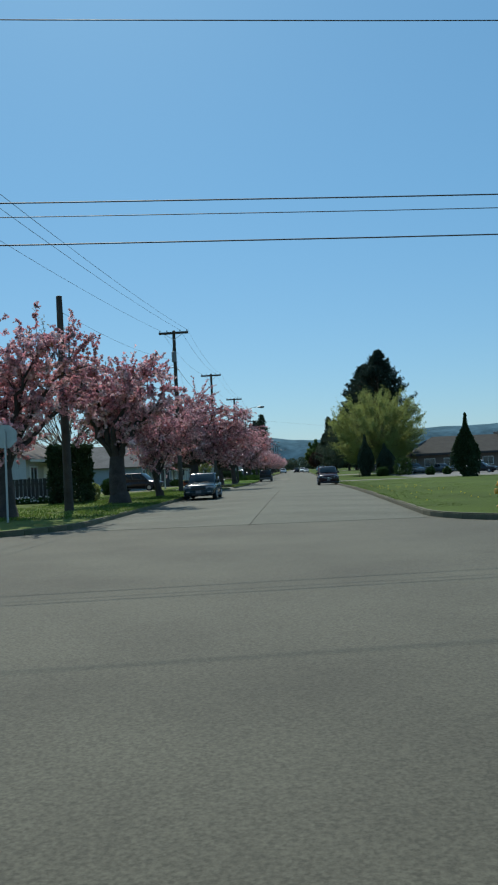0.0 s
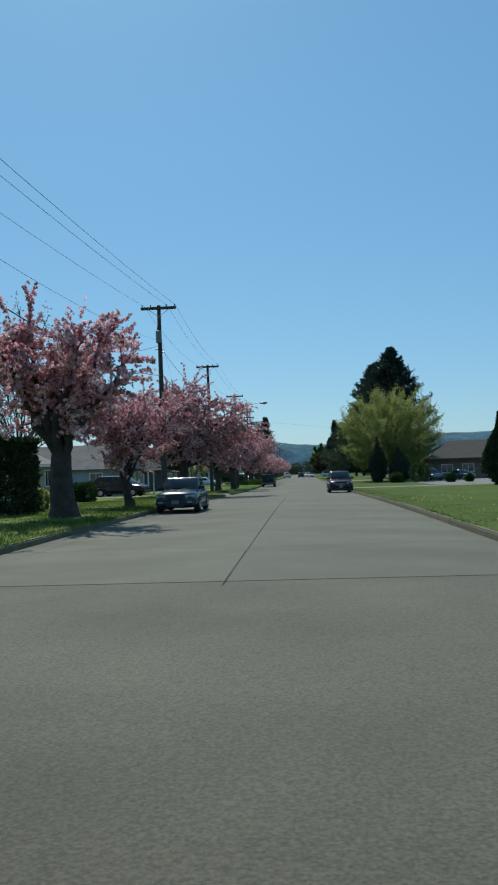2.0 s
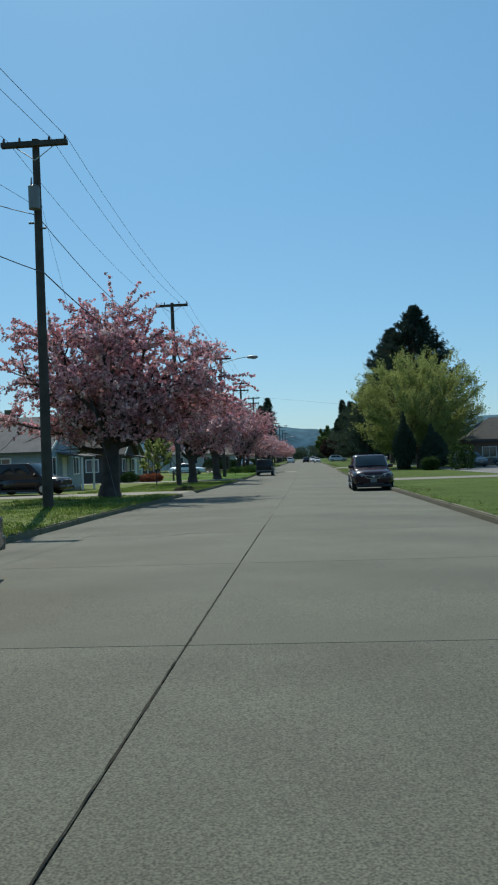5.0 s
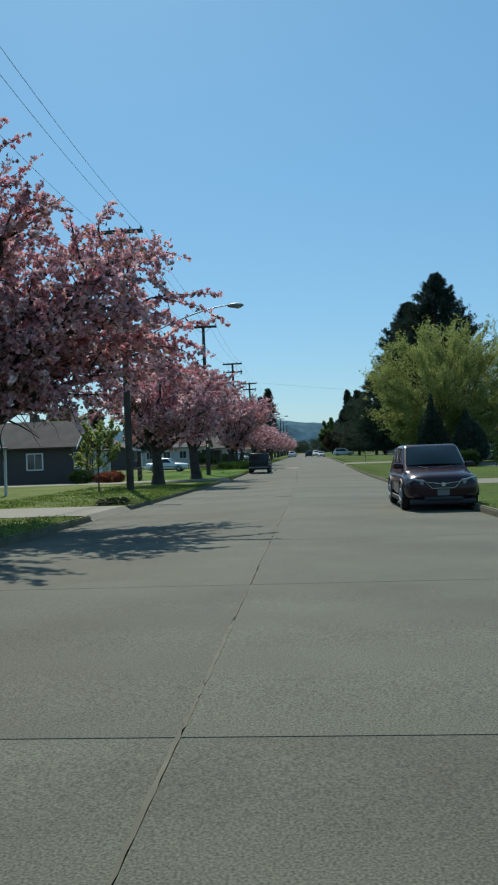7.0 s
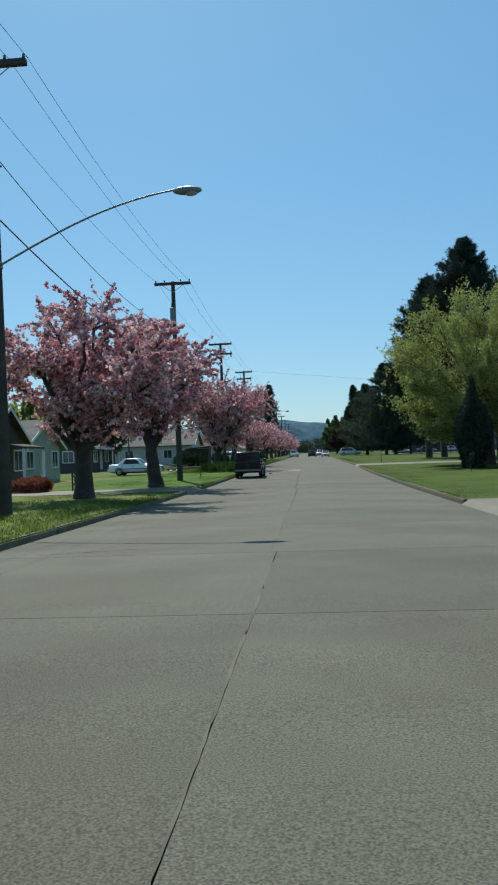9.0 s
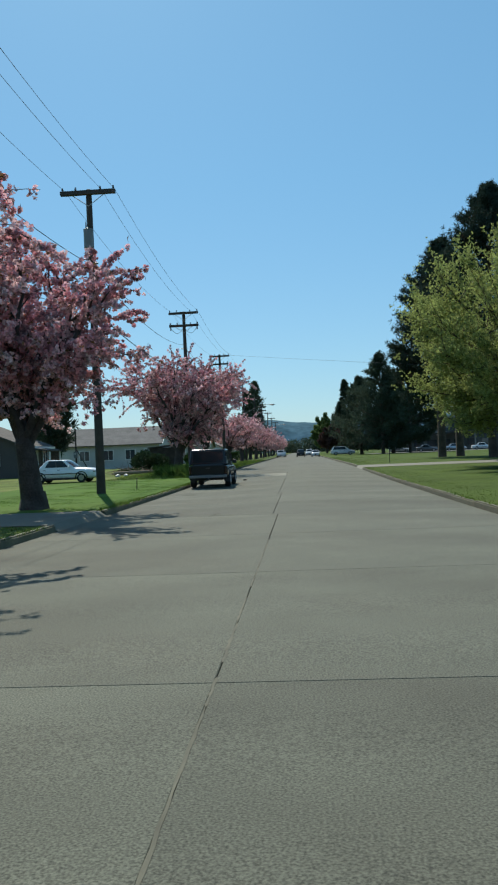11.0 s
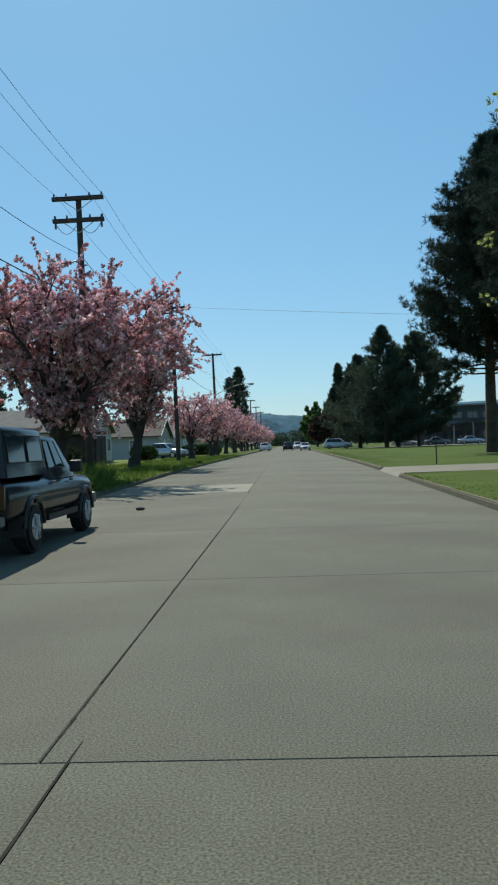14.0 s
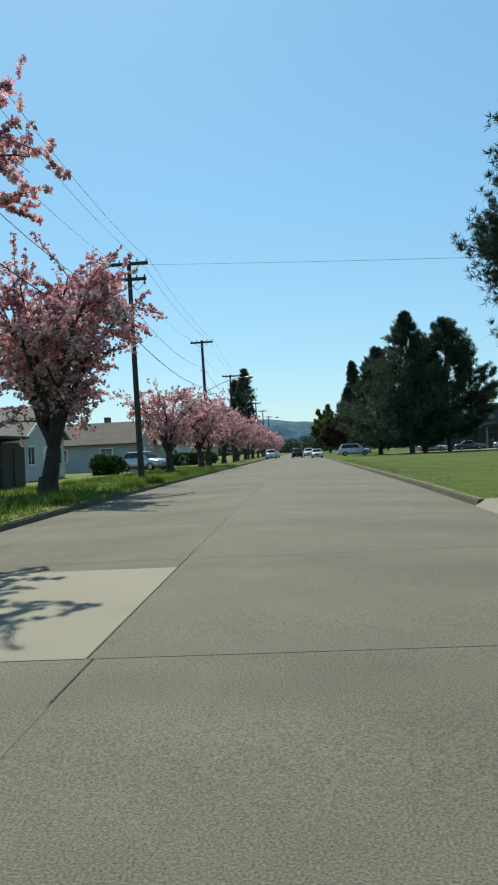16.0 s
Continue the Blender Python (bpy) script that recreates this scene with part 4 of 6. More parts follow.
# a guy wire and a service drop to a house
wire((-8.62, 63.3, lawn(63.3) + 10.4), (-6.5, 64.3, lawn(64.3)), 0.0, 0.006, "thin taut guy wire from a utility pole to the verge", mat=M_LINE)
wire((-8.55, 121, lawn(121) + 9.2), (-18.3, 132, lawn(132) + 4.8), 0.7, 0.012)


def lamp_arm(x, y, base_z, tip):
    """A street lamp's bracket and head, bolted to a pole."""
    t = thing("street_lamp", Matrix.Translation((x, y, base_z)), "silver cobra-head street lamp on a curved bracket arm", "street lamp", "street lamps")
    end = Vector(tip) - Vector((x, y, base_z))
    pts = [Vector((0.12, 0, 0)).lerp(end, f) + Vector((0, 0, 0.75 * math.sin(f * math.pi * 0.62) - 0.7 * f * math.sin(math.pi * 0.62))) for f in [k / 12 for k in range(13)]]
    put("bracket", quick("bracket", *tubes([(np.array(pts), 0.032, 0.026)], 8), M_ARM), t)
    part("clamp", box((0.16, 0.3, 0.2), (0.05, 0, 0), 0.02), M_ARM, t)
    head = bmesh.new()
    bmesh.ops.create_uvsphere(head, u_segments=14, v_segments=8, radius=1)
    bmesh.ops.transform(head, matrix=Matrix.Translation(end + Vector((0.3, 0, 0.0))) @ Matrix.Diagonal((0.42, 0.17, 0.12, 1)), verts=head.verts)
    h = part("head", head, M_ARM, t, smooth=True)
    lens = bmesh.new()
    bmesh.ops.create_uvsphere(lens, u_segments=12, v_segments=6, radius=1)
    bmesh.ops.transform(lens, matrix=Matrix.Translation(end + Vector((0.4, 0, -0.07))) @ Matrix.Diagonal((0.2, 0.13, 0.09, 1)), verts=lens.verts)
    part("lens", lens, M_LIGHT, h, smooth=True)


lamp_arm(-8.97, 93.3, lawn(93.4) + 7.1, (-3.75, 93.3, 8.87))
lamp_arm(-8.6, 213.8, lawn(214) + 7.4, (-4.6, 213.8, 8.6))
lamp_arm(-8.8, 309.8, lawn(310) + 7.4, (-4.6, 309.8, 8.6))

# back of the stop sign at the corner
ss = thing("stop_sign", here(-8.75, 25.4), "grey back of an octagonal stop sign on a thin post", "sign")
part("post", box((0.055, 0.055, 3.1), (0, 0, 1.35), 0.006), M_STEEL, ss)
octagon = [(0.40 * math.cos(radians(22.5 + 45 * k)), 0, 2.75 + 0.40 * math.sin(radians(22.5 + 45 * k))) for k in range(8)]
part("plate", slab_of([(x, 0.035, z) for x, _, z in octagon], 0.008), M_SIGN, ss)
for z in (2.55, 2.95):
    part("bolt", rod((0, 0.02, z), (0, -0.04, z), 0.015, sides=6), M_STEEL, ss)

# hydrant
hy = thing("fire_hydrant", here(6.05, 22.6), "weathered yellow-orange fire hydrant on the corner lawn", "hydrant")
b = rod((0, 0, -0.1), (0, 0, 0.62), 0.13, sides=14)
rod((0, 0, 0.0), (0, 0, 0.06), 0.19, sides=14, bm=b)
rod((0, 0, 0.58), (0, 0, 0.64), 0.18, sides=14, bm=b)
part("barrel", b, M_HYD, hy)
d = bmesh.new()
bmesh.ops.create_uvsphere(d, u_segments=14, v_segments=8, radius=0.15)
bmesh.ops.translate(d, verts=d.verts, vec=(0, 0, 0.64))
part("bonnet", d, M_HYD, hy, smooth=True)
part("nut", rod((0, 0, 0.76), (0, 0, 0.85), 0.035, sides=5), M_HYD, hy)
for ax in ((-1, 0), (1, 0), (0, -1)):
    part("outlet", rod((0.1 * ax[0], 0.1 * ax[1], 0.45), (0.22 * ax[0], 0.22 * ax[1], 0.45), 0.07, 0.075, 10), M_HYD, hy)

# thin posts on the lawn
for x, y, h in ((6.7, 153.6, 1.25), (9.5, 122, 1.1)):
    p = thing("marker_post", here(x, y), "thin dark metal post standing in the lawn", "post", "posts in the lawn")
    part("shaft", box((0.05, 0.05, h + 0.3), (0, 0, h / 2 - 0.15), 0.005), M_TRIM, p)
    part("cap", box((0.07, 0.07, 0.04), (0, 0, h), 0.005), M_STEEL, p)
p = thing("marker_post", here(-8.2, 112.6), "short dark wooden stake in the grass", "post", "posts in the lawn")
part("shaft", box((0.07, 0.07, 1.0), (0, 0, 0.3), 0.01), M_POLE, p)
p = thing("marker_post", here(-7.75, 125.0), "thin dark stake standing in the mown verge", "post", "posts in the lawn")
part("shaft", rod((0, 0, -0.3), (0.03, 0, 0.5), 0.025, 0.018, 6), M_POLE, p)
part("cap", box((0.05, 0.05, 0.03), (0.03, 0, 0.5), 0.005), M_POLE, p)



# ---- cars ----
def ring(y, w, z0, z1, n=16, power=4.0, top=1.0):
    out = []
    for k in range(n):
        a = 2 * math.pi * (k + 0.5) / n
        c, s = math.cos(a), math.sin(a)
        u = math.copysign(abs(c) ** (2 / power), c)
        v = math.copysign(abs(s) ** (2 / power), s)
        squeeze = 1 - (1 - top) * max(v, 0)
        out.append((u * w / 2 * squeeze, y, (z0 + z1) / 2 + v * (z1 - z0) / 2))
    return out


def loft(rings, bm=None):
    made = bm or bmesh.new()
    vs = [[made.verts.new(p) for p in r] for r in rings]
    for a, b in zip(vs, vs[1:]):
        for i in range(len(a)):
            j = (i + 1) % len(a)
            made.faces.new([a[i], a[j], b[j], b[i]])
    made.faces.new(vs[0])
    made.faces.new(vs[-1][::-1])
    bmesh.ops.recalc_face_normals(made, faces=made.faces)
    return made


SHAPES = {
    # length, width, height, hood z, belt z, tail z, clearance, wheel radius, windscreen foot, roof front, roof rear, rear glass foot (from the nose), wheelbase, front overhang
    "sedan": (4.45, 1.72, 1.42, 0.88, 0.93, 0.98, 0.20, 0.30, 1.15, 2.0, 3.1, 3.8, 2.6, 0.9),
    "suv": (4.75, 1.93, 1.71, 1.0, 1.08, 1.10, 0.24, 0.37, 1.0, 2.05, 3.75, 4.6, 2.8, 0.92),
    "van": (4.9, 1.95, 1.78, 1.0, 1.05, 1.05, 0.22, 0.34, 0.9, 1.9, 4.3, 4.85, 2.95, 0.95),
}


def car(shape, x, y, turn, colour, label, group="parked cars"):
    """A car whose nose points along -y before it is turned, standing on the road at its middle."""
    L, W, H, hood, belt, tail, clear, R, ws, rf, rr, rg, base, front = SHAPES[shape]
    up = 0.0 if LX < x < RX else 0.15
    c = thing("car", Matrix.Translation((x, y, gz(y) + up)) @ Matrix.Rotation(radians(turn), 4, "Z"), label, "car", group)
    o = -L / 2
    low = clear + 0.05
    nose = low + 0.12
    body = loft([ring(o + 0.0, W * 0.70, nose, hood - 0.20), ring(o + 0.05, W * 0.82, low, hood - 0.12), ring(o + 0.18, W * 0.91, low, hood - 0.06), ring(o + 0.45, W * 0.98, clear, hood - 0.01), ring(o + ws, W, clear, belt, top=0.96),
                 ring(o + L * 0.5, W, clear, belt, top=0.95), ring(o + rg - 0.2, W, clear, max(belt, tail - 0.02), top=0.95), ring(o + L - 0.3, W * 0.98, clear, tail, top=0.95),
                 ring(o + L - 0.06, W * 0.93, low, tail - 0.04, top=0.95), ring(o + L, W * 0.86, nose, tail - 0.12)])
    part("body", body, colour, c, smooth=True)
    # cabin: a tapered block with glass set on its faces
    wb, wt = W * 0.92, W * {"sedan": 0.79, "suv": 0.77}.get(shape, 0.78)
    zb, zt = belt - 0.16, H
    lo = [(-wb / 2, o + ws, zb), (wb / 2, o + ws, zb), (wb / 2, o + rg, zb), (-wb / 2, o + rg, zb)]
    hi = [(-wt / 2, o + rf, zt), (wt / 2, o + rf, zt), (wt / 2, o + rr, zt), (-wt / 2, o + rr, zt)]
    cab = bmesh.new()
    lv, hv = [cab.verts.new(p) for p in lo], [cab.verts.new(p) for p in hi]
    cab.faces.new(hv)
    for i in range(4):
        j = (i + 1) % 4
        cab.faces.new([lv[i], lv[j], hv[j], hv[i]])
    bmesh.ops.bevel(cab, geom=[e for e in cab.edges if not (e.verts[0] in lv and e.verts[1] in lv)], offset={"suv": 0.15, "sedan": 0.12}.get(shape, 0.10), segments=5, affect="EDGES", profile=0.5)
    bmesh.ops.recalc_face_normals(cab, faces=cab.faces)
    part("cabin", cab, colour, c, smooth=shape in ("suv", "sedan"))

    def pane(name, i, u0, u1, v0=0.30, v1=0.90, bulge=0.012, mat=M_GLASS, proud=0.008):
        j = (i + 1) % 4
        a, b_, cc, dd = Vector(lo[i]), Vector(lo[j]), Vector(hi[j]), Vector(hi[i])
        at = lambda u, v: a.lerp(b_, u).lerp(dd.lerp(cc, u), v)
        pts = [at(u0, v0), at(u1, v0), at(u1 - (0.0 if u1 < 0.95 else 0.01), v1), at(u0, v1)]
        nrm = (pts[1] - pts[0]).cross(pts[3] - pts[0]).normalized()
        # the pane bows outwards a little
        v, f, nu, nv = [], [], 8, 5
        for k in range(nv + 1):
            for i2 in range(nu + 1):
                u, w = i2 / nu, k / nv
                q = pts[0].lerp(pts[1], u).lerp(pts[3].lerp(pts[2], u), w)
                v.append(tuple(q + nrm * (proud + bulge * (1 - (2 * u - 1) ** 2) * (0.4 + 0.6 * (1 - (2 * w - 1) ** 2)))))
        for k in range(nv):
            for i2 in range(nu):
                p0 = k * (nu + 1) + i2
                f.append((p0, p0 + 1, p0 + nu + 2, p0 + nu + 1))
        put(name, mesh_of(name, v, f, mat, True), c)

    pane("windscreen", 0, 0.05, 0.95, bulge=0.07)
    pane("rear_window", 2, 0.07, 0.93, bulge=0.06)
    for side in (1, 3):
        flip = side == 3
        cuts = ((0.16, 0.47), (0.51, 0.80)) if shape == "sedan" else ((0.14, 0.40), (0.44, 0.68), (0.72, 0.92))
        u0, u1 = cuts[0][0] - 0.02, cuts[-1][1] + 0.02
        pane("window_surround", side, *((1 - u1, 1 - u0) if flip else (u0, u1)), 0.29, 0.91, 0.0, M_TRIM, 0.003)
        for u0, u1 in cuts:
            pane("side_window", side, *((1 - u1, 1 - u0) if flip else (u0, u1)), 0.33, 0.88)
    for s in (-1, 1):
        for yy in (o + front, o + front + base):
            w = bmesh.new()
            rod((s * (W / 2 - 0.22), yy, R), (s * (W / 2 + 0.0), yy, R), R, sides=22, bm=w)
            bmesh.ops.bevel(w, geom=[e for e in w.edges if len(e.link_faces) == 2 and any(len(f.verts) > 4 for f in e.link_faces)], offset=0.04, segments=2, affect="EDGES")
            tyre = part("wheel", w, M_TYRE, c)
            rim = rod((s * (W / 2 - 0.03), yy, R), (s * (W / 2 + 0.012), yy, R), R * 0.64, R * 0.55, 16)
            part("rim", rim, M_RIM, tyre)
            for k in range(5):
                a = 2 * math.pi * k / 5
                part("spoke", rod((s * (W / 2 + 0.014), yy, R), (s * (W / 2 + 0.014), yy + R * 0.55 * math.cos(a), R + R * 0.55 * math.sin(a)), 0.03, 0.025, 5), M_STEEL, tyre)
            arch = []
            for k in range(13):
                a = math.pi * k / 12
                arch.append((s * (W / 2 - 0.02), yy + (R + 0.06) * math.cos(a), R + (R + 0.06) * math.sin(a)))
            put("wheel_arch", quick("wheel_arch", *tubes([(np.array(arch), 0.035, 0.035)], 6), M_TRIM), c)
        # lamps, mirrors, handles
        part("headlamp", box((0.42, 0.16, 0.10 if shape == "sedan" else 0.13), (s * W * 0.335, o + (0.10 if shape == "sedan" else 0.12), hood - 0.22), 0.025, Matrix.Rotation(radians(s * (14 if shape == "sedan" else 24)), 4, "Z") @ Matrix.Rotation(radians(0 if shape == "sedan" else -s * 9), 4, "Y")), M_LIGHT, c)
        part("tail_lamp", box((0.2, 0.10, 0.3 if shape != "sedan" else 0.16), (s * W * 0.39, o + L - 0.055, tail - 0.26), 0.02), M_TAIL, c)
        m = box((0.24, 0.11, 0.15), (s * (W / 2 - 0.01), o + ws + 0.5, belt + 0.07), 0.045)
        part("mirror", m, colour, c)
        for yy in (o + ws + 1.15, o + ws + 2.05):
            part("door_handle", box((0.03, 0.16, 0.03), (s * (W / 2 + 0.002), yy, belt - 0.13), 0.008), M_TRIM, c)
        part("sill", box((0.08, base - 2 * R - 0.05, 0.12), (s * (W / 2 - 0.04), o + front + base / 2, clear + 0.05), 0.02), M_TRIM, c)
    if shape == "sedan":
        for s in (-1, 1):
            part("indicator", box((0.2, 0.05, 0.07), (s * W * 0.33, o - 0.06, low + 0.2), 0.012), M_LIGHT, c)
            part("side_moulding", box((0.025, L * 0.62, 0.05), (s * (W / 2 + 0.003), 0.1, 0.56), 0.008), M_TRIM, c)
        part("lower_intake", box((W * 0.4, 0.05, 0.09), (0, o - 0.045, low + 0.06), 0.012), M_TRIM, c)
    if shape == "suv":
        gz0, gz1 = hood - 0.40, hood - 0.2
        part("grille", slab_of([(-0.28, o - 0.012, gz0), (0.28, o - 0.012, gz0), (0.47, o + 0.02, gz1), (-0.47, o + 0.02, gz1)], 0.03), M_TRIM, c)
        for s in (-1, 1):
            part("grille_edge", rod((s * 0.28, o - 0.03, gz0), (s * 0.47, o + 0.0, gz1), 0.011, 0.014, 6), M_CHROME, c)
            part("grille_bar", rod((0, o - 0.03, gz0 + 0.1), (s * 0.41, o - 0.004, gz1 - 0.045), 0.015, 0.01, 6), M_CHROME, c)
            part("fog_lamp", box((0.2, 0.05, 0.07), (s * W * 0.33, o + 0.035, low + 0.14), 0.02), M_TRIM, c)
        part("grille_edge", rod((-0.28, o - 0.03, gz0), (0.28, o - 0.03, gz0), 0.013, sides=6), M_CHROME, c)
        part("front_lip", box((W * 0.84, 0.24, 0.14), (0, o + 0.13, low - 0.03), 0.05), M_TRIM, c)
        part("emblem", rod((0, o - 0.05, gz0 + 0.09), (0, o - 0.02, gz0 + 0.09), 0.055, sides=12), M_CHROME, c)
    else:
        part("grille", box((W * 0.42, 0.06, 0.16), (0, o + 0.015, hood - 0.27), 0.02), M_TRIM, c)
    if shape == "suv":
        part("air_intake", box((W * 0.5, 0.05, 0.09), (0, o - 0.02, low + 0.06), 0.02), M_TRIM, c)
    deep = 0.15 if shape == "suv" else 0.05
    part("front_bumper", box((W * (0.8 if shape == "suv" else 0.86), 0.2 if shape == "suv" else 0.16, 0.2), (0, o + deep - 0.03, low + 0.15), 0.07), colour, c)
    part("rear_bumper", box((W * 0.9, 0.18, 0.2), (0, o + L - 0.02, low + 0.2), 0.03), colour, c)
    part("number_plate", box((0.3, 0.02, 0.15), (0, o - (0.012 if shape == "suv" else 0.065), low + 0.2), 0.004), M_PLATE, c)
    part("rear_plate", box((0.32, 0.02, 0.16), (0, o + L + 0.075, low + 0.22), 0.004), M_PLATE, c)
    if shape == "van":
        part("roof_trim", box((wt * 0.7, 0.04, 0.025), (0, o + rf + 0.05, zt), 0.008), M_TRIM, c)
    part("underbody", box((W * 0.8, L * 0.82, 0.12), (0, 0, clear + 0.08), 0.02), M_TRIM, c)
    for s in (-1, 1):
        part("wiper", rod((s * 0.12 - 0.1, o + ws - 0.02, belt + 0.0), (s * 0.45, o + ws + 0.10, belt + 0.05), 0.01, sides=5), M_TRIM, c)
    return c


def pickup(x, y, turn, colour, label):
    """A pickup truck with a canopy over its bed; its nose points along -y before it is turned."""
    L, W, R = 4.95, 1.88, 0.37
    c = thing("pickup_truck", Matrix.Translation((x, y, gz(y))) @ Matrix.Rotation(radians(turn), 4, "Z"), label, "truck", "parked cars")
    o = -L / 2
    part("body", loft([ring(o, W * 0.80, 0.52, 0.92), ring(o + 0.1, W * 0.92, 0.46, 1.0), ring(o + 0.5, W, 0.44, 1.06), ring(o + 1.35, W, 0.44, 1.12, top=0.97), ring(o + 2.6, W, 0.44, 1.14, top=0.97),
                       ring(o + 3.9, W, 0.44, 1.15, top=0.98), ring(o + L - 0.12, W * 0.99, 0.46, 1.15, top=0.98), ring(o + L, W * 0.96, 0.5, 1.13, top=0.98)]), colour, c, smooth=True)

    def shell(name, wb, wt, y0, y1, y2, y3, zb, zt, bevel, mat):
        """A tapered block from the belt up: foot from y0 to y3, roof from y1 to y2."""
        lo = [(-wb / 2, y0, zb), (wb / 2, y0, zb), (wb / 2, y3, zb), (-wb / 2, y3, zb)]
        hi = [(-wt / 2, y1, zt), (wt / 2, y1, zt), (wt / 2, y2, zt), (-wt / 2, y2, zt)]
        bm = bmesh.new()
        lv, hv = [bm.verts.new(p) for p in lo], [bm.verts.new(p) for p in hi]
        bm.faces.new(hv)
        for i in range(4):
            j = (i + 1) % 4
            bm.faces.new([lv[i], lv[j], hv[j], hv[i]])
        bmesh.ops.bevel(bm, geom=[e for e in bm.edges if not (e.verts[0] in lv and e.verts[1] in lv)], offset=bevel, segments=4, affect="EDGES", profile=0.5)
        bmesh.ops.recalc_face_normals(bm, faces=bm.faces)
        ob = part(name, bm, mat, c, smooth=True)

        def pane(name2, i, u0, u1, v0, v1):
            j = (i + 1) % 4
            p, q, r, t = Vector(lo[i]), Vector(lo[j]), Vector(hi[j]), Vector(hi[i])
            at = lambda u, v: p.lerp(q, u).lerp(t.lerp(r, u), v)
            pts = [at(u0, v0), at(u1, v0), at(u1, v1), at(u0, v1)]
            nrm = (pts[1] - pts[0]).cross(pts[3] - pts[0]).normalized()
            rim = [at(u0, v0), at(u1, v0), at(u1, v1), at(u0, v1)]
            glass = part(name2, slab_of([k + nrm * 0.010 for k in pts], 0.007), M_GLASS, ob)
            put("seal", quick("seal", *tubes([(np.array([tuple(k + nrm * 0.008) for k in rim + rim[:1]]), 0.012, 0.012)], 4), M_TRIM), glass)
        return pane

    cab = shell("cab", W * 0.93, W * 0.76, o + 1.25, o + 2.0, o + 2.85, o + 3.0, 1.02, 1.72, 0.09, colour)
    cab("windscreen", 0, 0.07, 0.93, 0.22, 0.9)
    for i, flip in ((1, False), (3, True)):
        for u0, u1 in ((0.30, 0.60), (0.64, 0.90)):
            cab("side_window", i, *((1 - u1, 1 - u0) if flip else (u0, u1)), 0.25, 0.86)
    top = shell("canopy", W * 0.96, W * 0.86, o + 3.02, o + 3.08, o + L - 0.14, o + L - 0.04, 1.12, 1.82, 0.07, colour)
    top("rear_window", 2, 0.08, 0.92, 0.10, 0.86)
    for i, flip in ((1, False), (3, True)):
        for u0, u1 in ((0.08, 0.46), (0.52, 0.92)):
            top("side_window", i, *((1 - u1, 1 - u0) if flip else (u0, u1)), 0.28, 0.82)
    part("tailgate", box((W * 0.80, 0.03, 0.44), (0, o + L + 0.005, 0.84), 0.012), colour, c)
    part("gate_handle", box((0.22, 0.03, 0.05), (0, o + L + 0.03, 0.94), 0.01), M_TRIM, c)
    part("rear_bumper", box((W * 0.94, 0.16, 0.13), (0, o + L + 0.07, 0.55), 0.025), M_ARM, c)
    part("rear_plate", box((0.31, 0.02, 0.15), (0.0, o + L + 0.16, 0.56), 0.004), M_PLATE, c)
    part("tow_hitch", box((0.08, 0.3, 0.08), (0, o + L + 0.02, 0.42), 0.01), M_TRIM, c)
    part("front_bumper", box((W * 0.95, 0.18, 0.2), (0, o - 0.03, 0.56), 0.04), M_ARM, c)
    part("grille", box((W * 0.5, 0.05, 0.18), (0, o - 0.01, 0.80), 0.015), M_TRIM, c)
    part("underbody", box((W * 0.7, L * 0.8, 0.12), (0, 0, 0.42), 0.02), M_TRIM, c)
    for s in (-1, 1):
        part("tail_lamp", box((0.11, 0.07, 0.34), (s * W * 0.445, o + L - 0.01, 0.86), 0.015), M_TAIL, c)
        part("headlamp", box((0.3, 0.08, 0.16), (s * W * 0.34, o + 0.015, 0.80), 0.02), M_LIGHT, c)
        part("mirror", box((0.2, 0.12, 0.2), (s * (W / 2 + 0.06), o + 1.75, 1.2), 0.03), M_TRIM, c)
        part("sill", box((0.06, 1.7, 0.1), (s * (W / 2 - 0.03), o + 2.3, 0.45), 0.015), M_TRIM, c)
        part("side_moulding", box((0.02, 3.0, 0.06), (s * (W / 2 + 0.002), o + 2.3, 0.74), 0.006), M_TRIM, c)
        for yy in (o + 1.5, o + 2.5):
            part("door_handle", box((0.03, 0.15, 0.035), (s * (W / 2), yy + 0.35, 0.98), 0.008), M_TRIM, c)
        for yy in (o + 0.85, o + 3.85):
            w = rod((s * (W / 2 - 0.24), yy, R), (s * (W / 2 + 0.01), yy, R), R, sides=24)
            bmesh.ops.bevel(w, geom=[e for e in w.edges if any(len(f.verts) > 4 for f in e.link_faces)], offset=0.05, segments=2, affect="EDGES")
            tyre = part("wheel", w, M_TYRE, c)
            part("rim", rod((s * (W / 2 - 0.03), yy, R), (s * (W / 2 + 0.02), yy, R), R * 0.62, R * 0.5, 18), M_RIM, tyre)
            for k in range(6):
                a = math.pi * k / 3
                part("spoke", rod((s * (W / 2 + 0.022), yy, R), (s * (W / 2 + 0.022), yy + R * 0.52 * math.cos(a), R + R * 0.52 * math.sin(a)), 0.03, 0.02, 5), M_STEEL, tyre)
            arch = [(s * (W / 2 - 0.01), yy + (R + 0.07) * math.cos(math.pi * k / 12), R + 0.02 + (R + 0.05) * math.sin(math.pi * k / 12)) for k in range(13)]
            put("wheel_arch", quick("wheel_arch", *tubes([(np.array(arch), 0.04, 0.04)], 6), colour, True), c)
            part("mud_flap", box((0.24, 0.02, 0.3), (s * (W / 2 - 0.13), yy + R + 0.08, 0.42), 0.005), M_TRIM, c)
    return c


